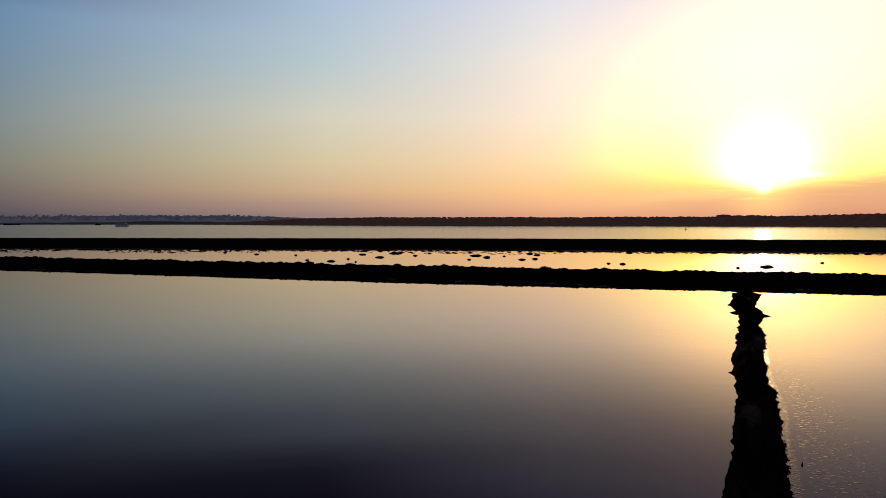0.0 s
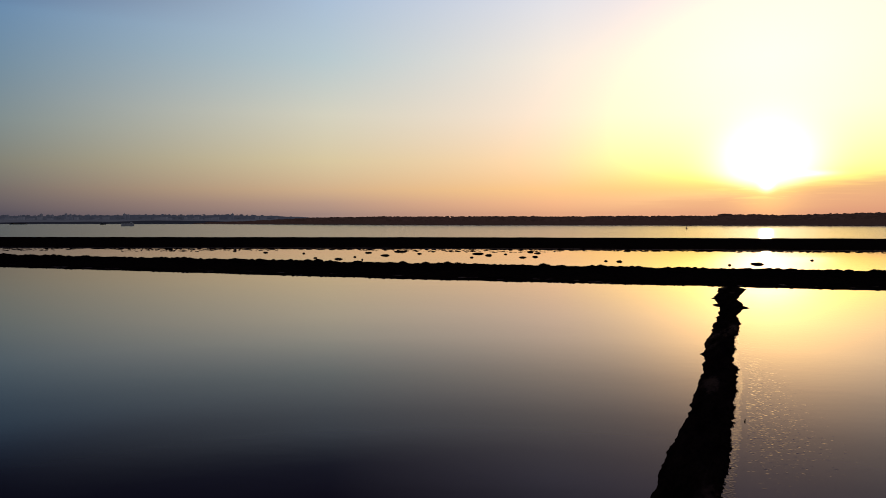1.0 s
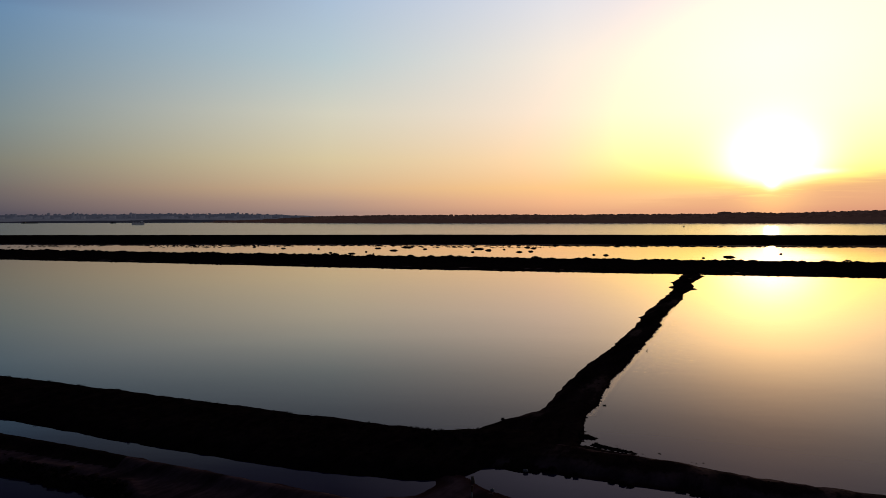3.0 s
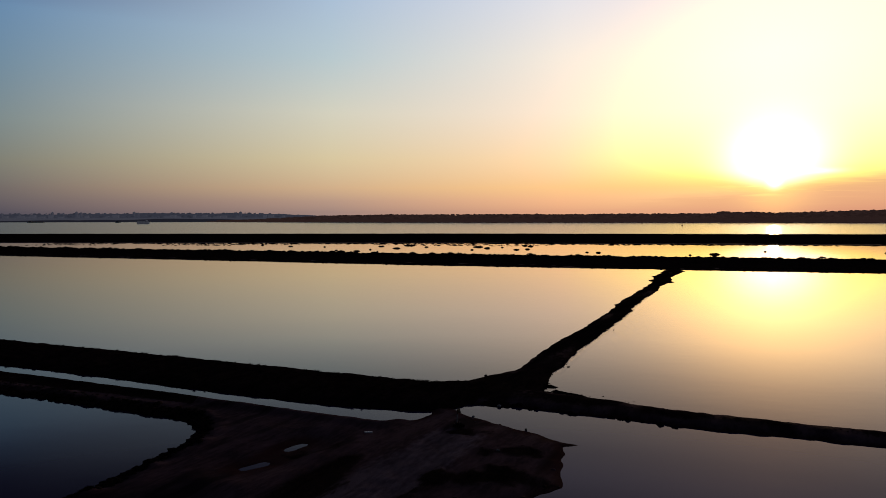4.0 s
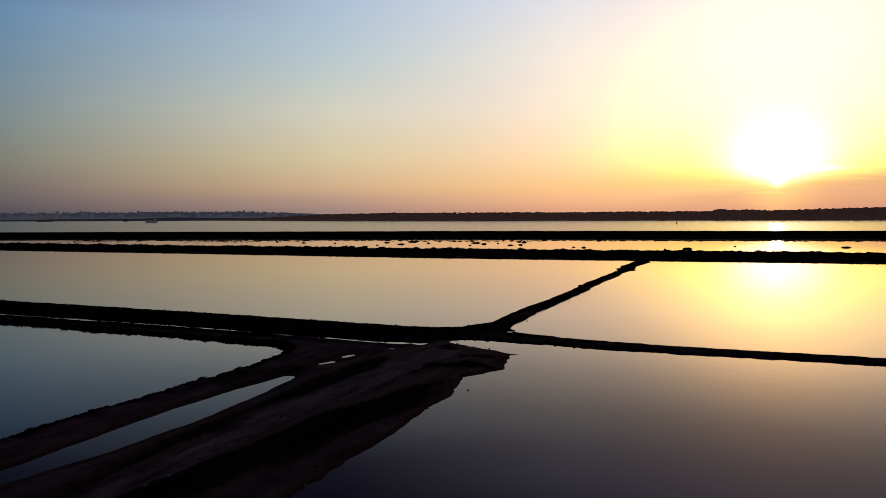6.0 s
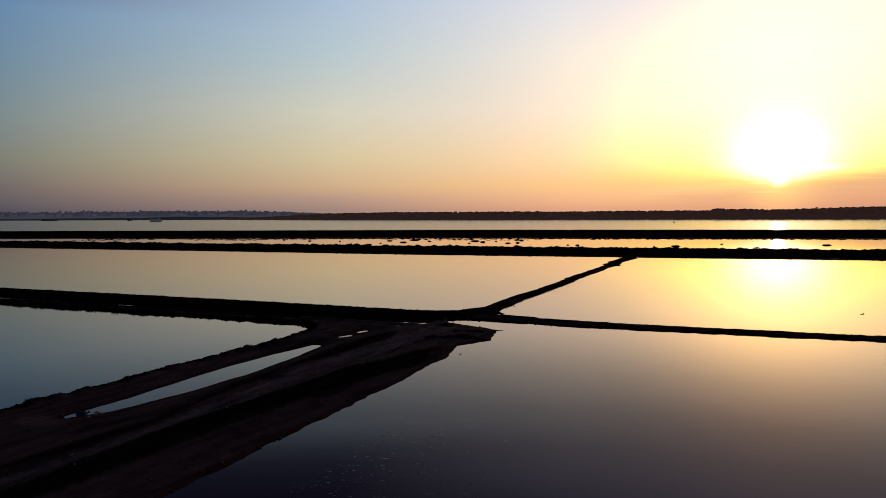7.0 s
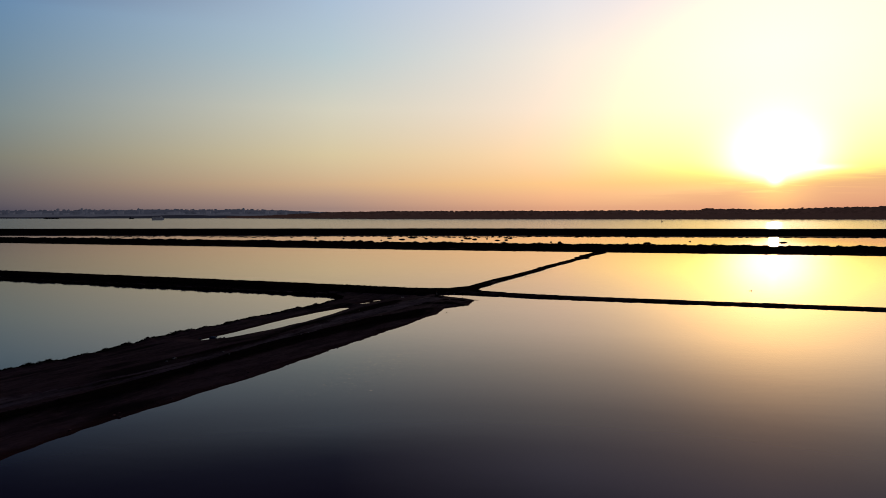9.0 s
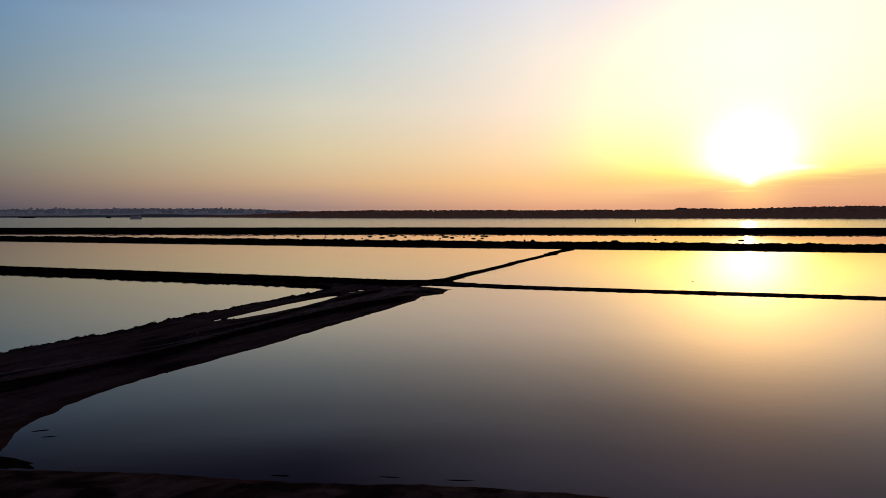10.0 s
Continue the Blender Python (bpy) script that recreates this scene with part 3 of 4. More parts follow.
def build_land():
    tiles, tile = land_cells()
    g = np.arange(tile + 1)
    quads, owner = [], []
    vid, vz, vown = [], [], []
    for ti, tj in tiles:
        I, J = np.meshgrid(ti * tile + g, tj * tile + g, indexing="ij")
        X, Y = I * STEP, J * STEP
        H = heights(X, Y)
        z = H.max(0)
        own = H.argmax(0)
        zc = np.maximum.reduce([z[:-1, :-1], z[1:, :-1], z[1:, 1:], z[:-1, 1:]])
        keep = zc > -0.12
        if not keep.any():
            continue
        code = (I + 4000) * 10000 + (J + 4000)
        quads.append(np.stack([code[:-1, :-1], code[1:, :-1], code[1:, 1:], code[:-1, 1:]], -1)[keep])
        owner.append(own[:-1, :-1][keep])
        vid.append(code.ravel())
        vz.append(z.ravel())
        vown.append(own.ravel())
    vid, vz, vown = np.concatenate(vid), np.concatenate(vz), np.concatenate(vown)
    uniq, first = np.unique(vid, return_index=True)
    xyz = np.stack([(uniq // 10000 - 4000) * STEP, (uniq % 10000 - 4000) * STEP, vz[first]], 1)
    vown = vown[first]
    quads, owner = np.concatenate(quads), np.concatenate(owner)
    names = [("dike_cross", "low ragged mud dike running out between two ponds"),
             ("dike_front_west", "scrub-covered earth dike beside a narrow channel"),
             ("dike_front_east", "narrow low earth dike between still ponds"),
             ("spit", "muddy spit with a tyre track and puddles"),
             ("dike_near", "dark muddy bank at the edge of a pond")]
    for k, (name, label) in enumerate(names):
        q = quads[owner == k]
        used, inv = np.unique(q, return_inverse=True)
        at = np.searchsorted(uniq, used)
        v = xyz[at]
        ob = tagged(mesh_object(name, v, inv.reshape(-1, 4), [LAND]), label, "dike", kind="structure")
        for key, values in zip(("cover", "track"), land_marks(v[:, 0], v[:, 1], v[:, 2], vown[at])):
            ob.data.attributes.new(key, "FLOAT", "POINT").data.foreach_set("value", values.astype(np.float32))


build_land()


def lapping_strip(line, inner, outer):
    """Wavelets on the water along the east side of a dike: a ribbon just above the still surface."""
    V, lap, n = [], [], 0
    cols = 7
    for (x0, y0, w0), (x1, y1, w1) in zip(line, line[1:]):
        l = math.hypot(x1 - x0, y1 - y0)
        for k in range(int(l / 0.5)):
            f = k / int(l / 0.5)
            w = w0 + f * (w1 - w0)
            for c in range(cols):
                o = w + inner + (outer - inner) * c / (cols - 1)
                V.append((x0 + f * (x1 - x0) - (y1 - y0) / l * o, y0 + f * (y1 - y0) + (x1 - x0) / l * o, 0.003 if c < cols - 1 else -0.004))
                lap.append((1 - smooth01(c / (cols - 1), 0.35, 1.0)) * smooth01(n, 0, 16))
            n += 1
    F = [(i * cols + c, (i + 1) * cols + c, (i + 1) * cols + c + 1, i * cols + c + 1) for i in range(n - 1) for c in range(cols - 1)]
    ob = mesh_object("water_lapping", V, F, [LAPPING])
    ob.data.attributes.new("lap", "FLOAT", "POINT").data.foreach_set("value", np.array(lap, np.float32))
    return tagged(ob, "small bright wavelets lapping along a mud dike", "water", kind="structure")


lapping_strip(CROSS[4:13], -0.6, 0.68)


def back_front(x):
    """Front shoreline of the far scrub dike."""
    return 103.6 - np.where(x > 0, 0.285, 0.34) * x


def marsh_front(x):
    return 211.0 - np.where(x > 0, 0.19, 0.10) * x


def strip_land(name, label, front, xs, vs, height, mats, index):
    """Land along a shoreline: rows at the inside distances vs."""
    X, V = np.meshgrid(xs, vs, indexing="ij")
    Y = front(X) + V
    Z = height(X, Y, V)
    n, k = X.shape
    I = np.arange(n * k).reshape(n, k)
    q = np.stack([I[:-1, :-1], I[1:, :-1], I[1:, 1:], I[:-1, 1:]], -1).reshape(-1, 4)
    ob = mesh_object(name, np.stack([X, Y, Z], -1).reshape(-1, 3), q, mats, index(X, Y, V)[:-1, :-1].ravel())
    return tagged(ob, label, "dike", kind="structure")


def back_height(x, y, v):
    r = 1.3 * fbm(x, y, 5, 3, 51) + 0.5 * fbm(x, y, 1.2, 2, 57)
    s = v + r
    ledge = 0.22 * (1 - np.exp(-np.maximum(s, 0) * 1.2))
    ledge = ledge - 0.30 * np.exp(-((v - 4.2 - 1.2 * fbm(x, y, 14, 2, 53)) / 0.55) ** 2) * smooth01(fbm(x, y, 9, 2, 55), 0.0, 0.16)
    rise = 0.55 * smooth01(v, 4.8, 22.0) + (0.45 * fbm(x, y, 3.5, 3, 61) + 0.3 * fbm(x, y, 0.9, 2, 63)) * smooth01(v, 8, 20) * (1 - smooth01(v, 25.5, 27.5))
    drop = np.where(v > 26.5, -(v - 26.5 + 0.5 * r) * 0.5, 0)
    return np.where(s > 0, ledge + rise + drop, np.maximum(s * 0.35, -0.5))


strip_land("dike_back", "long earth dike with lumpy dark scrub between ponds", back_front, np.arange(-230, 200, 0.36),
           np.concatenate([np.arange(-1.6, 7, 0.22), np.arange(7, 31, 0.45)]), back_height, [MUD, SCRUB],
           lambda x, y, v: ((v > 3.5) | (fbm(x, y, 2, 3, 71) > -0.3)).astype(int))


def marsh_height(x, y, v):
    r = 3.0 * fbm(x, y, 9, 3, 81) + 1.6 * fbm(x, y, 2.2, 2, 83)
    s = v + r
    top = 0.25 * (1 - np.exp(-np.maximum(s, 0) * 0.5)) + 0.55 * smooth01(v, 6, 90) + 0.12 * fbm(x, y, 7, 3, 85)
    return np.where(s > 0, top - np.maximum(v - 104, 0) * 0.25, np.maximum(s * 0.2, -0.5))


strip_land("marsh", "flat dark salt marsh along the bay", marsh_front, np.arange(-420, 420, 1.1),
           np.concatenate([np.arange(-5, 10, 0.6), np.arange(10, 112, 4.0)]), marsh_height, [MUD, SCRUB],
           lambda x, y, v: (v > 3).astype(int))


# ---------- far shore and town ----------
SHORE = [(-1500, 1330), (-420, 1150), (-360, 1120), (0, 930), (250, 850), (520, 740), (900, 600)]


def shore_y(x):
    return np.interp(x, [p[0] for p in SHORE], [p[1] for p in SHORE])


def strip_bank(name, label, xs, front, depth, top, mat):
    n = len(xs)
    v = []
    for x in xs:
        y = float(front(x))
        h = float(top(x))
        v += [(x, y, -0.3), (x, y + 6, h * 0.6), (x, y + depth * 0.4, h), (x, y + depth, h)]
    q = [(4 * i + k, 4 * i + 4 + k, 4 * i + 5 + k, 4 * i + 1 + k) for i in range(n - 1) for k in range(3)]
    return tagged(mesh_object(name, v, q, [mat]), label, "shore", kind="structure")


def one(f, *a):
    return float(f(*[np.array(float(v)) if isinstance(v, float) else v for v in a]))


def swell(x):
    """How far the wood has grown in from its thin western end, 0..1."""
    return one(smooth01, x, -400, -150)


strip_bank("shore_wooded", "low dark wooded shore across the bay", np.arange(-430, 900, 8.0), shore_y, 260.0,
           lambda x: 1.6 + 5.0 * swell(x) + 1.4 * one(smooth01, float(x - 0.395 * shore_y(x)), 2.0, 12.0) + 1.0 * one(fbm, x, 0.0, 60.0, 2, 91), FAR_WOOD_GLOW)
strip_bank("shore_low", "low mudflat shore in front of the town, haze glow added", np.arange(-1500, -230, 10.0), lambda x: shore_y(x) + 14, 90.0,
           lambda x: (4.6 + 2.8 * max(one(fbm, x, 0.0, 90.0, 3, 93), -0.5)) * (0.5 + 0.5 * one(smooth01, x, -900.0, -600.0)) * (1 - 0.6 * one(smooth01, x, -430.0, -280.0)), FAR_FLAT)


def ico(jitter, seed, squash=0.8):
    bm = bmesh.new()
    bmesh.ops.create_icosphere(bm, subdivisions=1, radius=1)
    r = random.Random(seed)
    for vv in bm.verts:
        vv.co *= 1 + r.uniform(-jitter, jitter)
        vv.co.z *= squash
    bm.verts.index_update()
    v = np.array([vv.co for vv in bm.verts])
    f = np.array([[w.index for w in ff.verts] for ff in bm.faces])
    bm.free()
    return v, f


def joined(templates, places):
    """Vertices and faces of copies of templates at places: (x, y, z, size, height scale, turn)."""
    V, F, n = [], [], 0
    for i, (x, y, z, s, hs, turn) in enumerate(places):
        v, f = templates[i % len(templates)]
        c, d = math.cos(turn), math.sin(turn)
        V.append(np.stack([(v[:, 0] * c - v[:, 1] * d) * s + x, (v[:, 0] * d + v[:, 1] * c) * s + y, v[:, 2] * s * hs + z], 1))
        F.append(f + n)
        n += len(v)
    return np.concatenate(V), np.concatenate(F)


def scatter(name, label, category, mat, templates, places, smooth=False):
    return tagged(mesh_object(name, *joined(templates, places), [mat], smooth=smooth), label, category, kind="stuff")


def wood_rise(x, y):
    """Extra height of the wood towards the east: a hump where it begins, then a slow rise."""
    d = x - 0.395 * y
    return 1.6 * one(smooth01, d, 2.0, 12.0) + 1.8 * math.exp(-((d - 13.0) / 7.0) ** 2) + 2.4 * one(smooth01, d, 45.0, 260.0)


rng = random.Random(4)
clumps = [ico(0.16, k, 0.7) for k in range(8)]
places = []
for k in range(2600):
    x = rng.uniform(-400, 880)
    y = float(shore_y(x)) + 5 + 95 * rng.random() ** 1.5
    g = 0.3 + 0.7 * swell(x)
    tall = (8.6 + 2.2 * one(fbm, x, y, 70.0, 3, 95)) * g + wood_rise(x, y)
    if rng.random() < 0.04:
        tall += rng.uniform(0.3, 0.8) * g
    for j in range(4):
        r = rng.uniform(1.8, 4.2) * (0.5 + 0.5 * g)
        places.append((x + rng.gauss(0, 3.6), y + rng.gauss(0, 2.0), 1.5 + 2.0 * swell(x) + max(0.2, tall * rng.uniform(0.5, 0.94) - r * 0.5), r,
                       rng.uniform(0.45, 0.75), rng.uniform(0, 6.28)))
scatter("far_wood", "dark belt of low pines and scrub on the far shore", "wood", FAR_WOOD_GLOW, clumps, places)

# the town across the bay, pale with distance haze put into its materials as glow
TOWN_Y = 3400.0
strip_bank("backdrop_town_ridge", "low ridge far across the bay, pale with an added haze glow", np.arange(-3300, 400, 22.0),
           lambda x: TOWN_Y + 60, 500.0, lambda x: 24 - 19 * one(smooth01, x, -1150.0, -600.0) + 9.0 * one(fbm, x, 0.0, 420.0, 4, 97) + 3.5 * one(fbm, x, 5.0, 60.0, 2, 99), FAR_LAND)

strip_bank("backdrop_town_plain", "flats between the bay and the far town, pale with an added haze glow", np.arange(-2900, -330, 30.0),
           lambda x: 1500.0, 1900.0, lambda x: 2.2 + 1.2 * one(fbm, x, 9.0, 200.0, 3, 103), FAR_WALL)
strip_bank("backdrop_foreshore", "foreshore below the far town, pale with an added haze glow", np.arange(-2300, -500, 20.0),
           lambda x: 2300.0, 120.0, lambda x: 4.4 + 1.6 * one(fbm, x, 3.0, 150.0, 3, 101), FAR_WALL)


def empty(name, m):
    ob = new(name)
    ob.empty_display_size = 0.2
    ob.matrix_world = m
    return ob


def part(name, bm, mat, parent, label="", smooth=False):
    """Links a bmesh as one mesh object under a thing or under a part."""
    me = bpy.data.meshes.new(name)
    if smooth:
        for f in bm.faces:
            f.smooth = True
    bm.to_mesh(me)
    bm.free()
    me.materials.append(mat)
    ob = new(name, me)
    ob.parent = parent
    if label:
        tagged(ob, label)
    return ob


def box(sx, sy, sz, x=0.0, y=0.0, z=0.0, bevel=0.0, bm=None):
    """A box standing on z, centred on x, y."""
    bm = bm or bmesh.new()
    made = bmesh.ops.create_cube(bm, size=1)["verts"]
    for v in made:
        v.co = Vector((v.co.x * sx + x, v.co.y * sy + y, (v.co.z + 0.5) * sz + z))
    if bevel:
        bmesh.ops.bevel(bm, geom=[e for e in bm.edges if e.verts[0] in made], offset=bevel, segments=1, affect="EDGES")
    return bm


def rod(r0, r1, h, x=0.0, y=0.0, z=0.0, sides=8, bm=None):
    bm = bm or bmesh.new()
    made = bmesh.ops.create_cone(bm, cap_ends=True, segments=sides, radius1=r0, radius2=r1, depth=h)["verts"]
    for v in made:
        v.co += Vector((x, y, z + h / 2))
    return bm


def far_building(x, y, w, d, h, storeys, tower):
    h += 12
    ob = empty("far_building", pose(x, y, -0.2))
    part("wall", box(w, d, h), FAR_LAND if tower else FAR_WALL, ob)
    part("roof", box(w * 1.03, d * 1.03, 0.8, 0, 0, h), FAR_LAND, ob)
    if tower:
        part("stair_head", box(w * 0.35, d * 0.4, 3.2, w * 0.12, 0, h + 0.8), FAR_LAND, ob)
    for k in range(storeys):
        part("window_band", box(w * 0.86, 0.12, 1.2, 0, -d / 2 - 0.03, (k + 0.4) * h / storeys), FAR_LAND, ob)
    return tagged(ob, "tall apartment block, pale with an added haze glow" if tower else "low building, pale with an added haze glow",
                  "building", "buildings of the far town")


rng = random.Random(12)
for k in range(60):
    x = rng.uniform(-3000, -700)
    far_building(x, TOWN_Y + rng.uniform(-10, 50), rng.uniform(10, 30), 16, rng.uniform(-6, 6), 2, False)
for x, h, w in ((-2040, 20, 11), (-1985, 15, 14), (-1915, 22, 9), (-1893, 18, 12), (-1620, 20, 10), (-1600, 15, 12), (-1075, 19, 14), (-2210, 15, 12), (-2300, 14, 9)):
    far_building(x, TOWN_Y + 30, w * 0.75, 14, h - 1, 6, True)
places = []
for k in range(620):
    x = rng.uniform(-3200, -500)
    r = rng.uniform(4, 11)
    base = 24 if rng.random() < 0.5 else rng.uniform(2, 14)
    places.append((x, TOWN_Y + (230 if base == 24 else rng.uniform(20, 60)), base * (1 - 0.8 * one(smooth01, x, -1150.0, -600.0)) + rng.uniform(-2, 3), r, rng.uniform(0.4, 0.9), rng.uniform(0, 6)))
scatter("far_trees", "trees among the buildings of the far town, haze glow added", "trees", FAR_LAND, clumps, places)


# ---------- boats and the channel mark on the bay ----------
def hull_mesh(length, beam, depth, sheer):
    """A boat's hull with a raked bow and a flat stern, keel along x."""
    bm = bmesh.new()
    rings = []
    for i in range(9):
        s = i / 8
        wid = beam / 2 * (1 - max(0, (s - 0.55) / 0.45) ** 2.2) + 0.02
        x = (s - 0.5) * length
        top = depth + sheer * max(0, s - 0.5) ** 2 * 4
        rings.append([bm.verts.new(c) for c in ((x, -wid, top), (x * 0.97, -wid * 0.8, depth * 0.3), (x * 0.94, -wid * 0.4, -0.4),
                                                (x * 0.94, wid * 0.4, -0.4), (x * 0.97, wid * 0.8, depth * 0.3), (x, wid, top))])
    for a, b in zip(rings, rings[1:]):
        for k in range(5):
            bm.faces.new((a[k], b[k], b[k + 1], a[k + 1]))
        bm.faces.new((a[5], b[5], b[0], a[0]))
    bm.faces.new(rings[0][::-1])
    bm.faces.new(rings[-1])
    return bm


GLASS = material("dark_window_glass", (0.02, 0.02, 0.025), (0.03, 0.03, 0.035), 1.0, 0.1, 0.0, rough_var=0.02)
# evening haze over the boat is put into its paint as faint emission
FAR_PAINT_GLOW = haze_glow_material("white_paint_haze_glow", (0.22, 0.22, 0.23), (0.30, 0.30, 0.31), (0.030, 0.031, 0.040), 1.0)
ob = empty("passenger_boat", pose(-425, 904, 0, 0, 0, 24) @ Matrix.Scale(0.82, 4))
part("hull", hull_mesh(20, 5.2, 1.9, 0.7), FAR_PAINT_GLOW, ob, "white painted steel hull")
cabin = part("cabin", box(17.5, 4.4, 2.3, -0.6, 0, 1.9, 0.1), FAR_PAINT_GLOW, ob)
for k in range(7):
    part("window", box(1.5, 0.06, 0.9, -8.0 + 2.3 * k, -2.22, 2.7), GLASS, cabin, "dark cabin window")
part("upper_deck", box(18, 4.7, 0.2, -0.6, 0, 4.2), FAR_PAINT_GLOW, ob)
part("wheelhouse", box(3.2, 3.2, 1.7, 5.5, 0, 4.4, 0.1), FAR_PAINT_GLOW, ob)
for k in range(7):
    part("awning_post", rod(0.05, 0.05, 1.8, -8.6 + 2.6 * k, -2.2, 4.4), IRON, ob)
part("awning", box(18, 4.8, 0.15, -0.6, 0, 6.2), FAR_PAINT_GLOW, ob)
tagged(ob, "white two-deck passenger boat moored on the bay", "boat")
ob = empty("barge", pose(-725, 1150, 0, 0, 0, 8))
part("hull", box(27, 7, 1.5, 0, 0, -0.4, 0.25), HULL, ob, "low dark flat hull")
part("deck_rail", box(25, 0.12, 0.5, 0, -3.2, 1.1), IRON, ob)
part("deck_house", box(3.2, 3, 1.4, -9.5, 0, 1.1, 0.1), HULL, ob)
tagged(ob, "long low dark barge lying on the bay", "boat")
ob = empty("fishing_boat", pose(-550, 1087, 0, 0, 0, 30))
part("hull", hull_mesh(8.5, 2.8, 1.4, 0.6), HULL, ob)
part("wheelhouse", box(2.2, 1.8, 1.7, -1.6, 0, 1.2, 0.08), HULL, ob)
part("mast", rod(0.07, 0.04, 2.6, 0.4, 0, 1.2), IRON, ob)
tagged(ob, "small dark fishing boat at rest on the bay", "boat")
ob = empty("channel_mark", pose(198.5, 558, 0))
part("float", rod(0.95, 0.75, 0.9, 0, 0, -0.3, 14), IRON, ob)
part("mast", rod(0.22, 0.12, 2.6, 0, 0, 0.6, 10), IRON, ob)
part("top_mark", rod(0.42, 0.02, 0.7, 0, 0, 3.1, 10), IRON, ob)
tagged(ob, "dark iron channel buoy with a conical top mark", "buoy")


# ---------- islets in the lagoon behind the back dike ----------
def islet_mesh(seed):
    bm = bmesh.new()
    bmesh.ops.create_icosphere(bm, subdivisions=3, radius=1)
    for v in bm.verts:
        p = v.co.copy()
        k = 1 + 0.45 * noise.noise(p * 1.7 + Vector((seed * 7.1, 0, 0))) + 0.18 * noise.noise(p * 5 + Vector((0, seed * 3.3, 0)))
        v.co = Vector((p.x * k, p.y * k, p.z * (0.8 + 0.5 * noise.noise(p * 3 + Vector((seed, seed, 0))))))
    for f in bm.faces:
        f.smooth = True
    me = bpy.data.meshes.new("mud_islet")
    bm.to_mesh(me)
    bm.free()
    me.materials.append(SCRUB)
    return me


islets = [islet_mesh(k) for k in range(5)]
ISLETS = [(-32.5, 163, 0.8), (-26.1, 158.6, 1.25), (-23.3, 167.3, 0.9), (-22.2, 188, 1.4), (-16.2, 174.3, 1.7), (-20, 156, 0.6), (-13.5, 193.7, 2.2),
          (-7.4, 181.8, 1.2), (6.3, 164, 0.9), (8.7, 181.3, 1.9), (11.2, 173.3, 2.2), (16, 178, 0.6), (19, 163.6, 1.2), (22.4, 165.8, 1.7),
          (25.3, 183.5, 1.2), (24.2, 189.3, 1.5), (38.8, 147, 1.3), (36.2, 148.8, 0.5), (65.5, 137.7, 2.4), (58.4, 134.8, 0.6), (83.2, 149.3, 0.5),
          (-40, 185, 0.9), (-52, 190, 1.1), (110, 140, 1.8), (-64, 200, 1.3)]
for k, (x, y, r) in enumerate(ISLETS):
    ob = new("mud_islet", islets[k % 5])
    ob.matrix_world = pose(x, y, 0.02, 0, 0, 10 * math.sin(k * 5.0)) @ Matrix.Diagonal((r * (0.58 + 0.2 * math.sin(k * 2.3)), r * 0.5, 0.22 + 0.09 * r, 1))
    tagged(ob, "small low dark islet of mud in shallow water", "islet", "islets in the lagoon")
rng = random.Random(5)
clods = [ico(0.35, 20 + k, 0.6) for k in range(6)]
places = []
for k in range(3000):
    x = rng.uniform(-150, 190)
    reach = 9 + 12 * one(smooth01, one(fbm, x, 0.0, 22.0, 2, 87), -0.15, 0.25) * (1 - one(smooth01, x, 30.0, 70.0))
    y = float(marsh_front(np.array(x))) + 0.8 - reach * rng.random() ** 2.4
    places.append((x, y, 0.0, rng.uniform(0.12, 0.6) * (1.0 if rng.random() < 0.88 else 2.0), rng.uniform(0.2, 0.4), rng.uniform(0, 6)))
scatter("mud_clods", "scattered dark mud clods breaking the water by the marsh", "clods", SCRUB, clods, places, True)


# ---------- scrub on the dikes ----------
def tuft(seed, blades=16, leaf=0.16):
    """A saltbush tuft one metre across: thin stems set with small leaves."""
    r = random.Random(seed)
    V, F = [], []
    for b in range(blades):
        a, lean, ln = r.uniform(0, 6.28), r.uniform(0.1, 1.0), r.uniform(0.45, 0.85)
        tip = Vector((math.cos(a) * lean * 0.6, math.sin(a) * lean * 0.6, ln * (1.1 - 0.6 * lean)))
        base = Vector((r.uniform(-0.15, 0.15), r.uniform(-0.15, 0.15), -0.05))
        side_ = Vector((-math.sin(a), math.cos(a), 0)) * 0.03
        n = len(V)
        V += [base - side_, base + side_, tip]
        F.append((n, n + 1, n + 2))
        for k in range(3):
            c = base.lerp(tip, r.uniform(0.45, 1.0))
            u = Vector((r.uniform(-1, 1), r.uniform(-1, 1), r.uniform(-0.5, 1))).normalized() * leaf
            w = Vector((r.uniform(-1, 1), r.uniform(-1, 1), r.uniform(-1, 1))).normalized() * leaf * 0.6
            n = len(V)
            V += [c - u, c + w, c + u]
            F.append((n, n + 1, n + 2))
    return np.array(V), np.array(F)


tufts = [tuft(k) for k in range(10)]


def ground_z(x, y):
    return heights(np.asarray(x, float), np.asarray(y, float)).max(0)


def line_points(line, count, r, spread):
    """Random points beside a polyline, at offsets drawn from spread."""
    seg = [math.hypot(b[0] - a[0], b[1] - a[1]) for a, b in zip(line, line[1:])]
    out = []
    for _ in range(count):
        d = r.uniform(0, sum(seg))
        for (a, b), l in zip(zip(line, line[1:]), seg):
            if d <= l:
                break
            d -= l
        s = d / l
        o = spread(r)
        nx, ny = (b[1] - a[1]) / l, -(b[0] - a[0]) / l
        out.append((a[0] + s * (b[0] - a[0]) + nx * o, a[1] + s * (b[1] - a[1]) + ny * o))
    return out


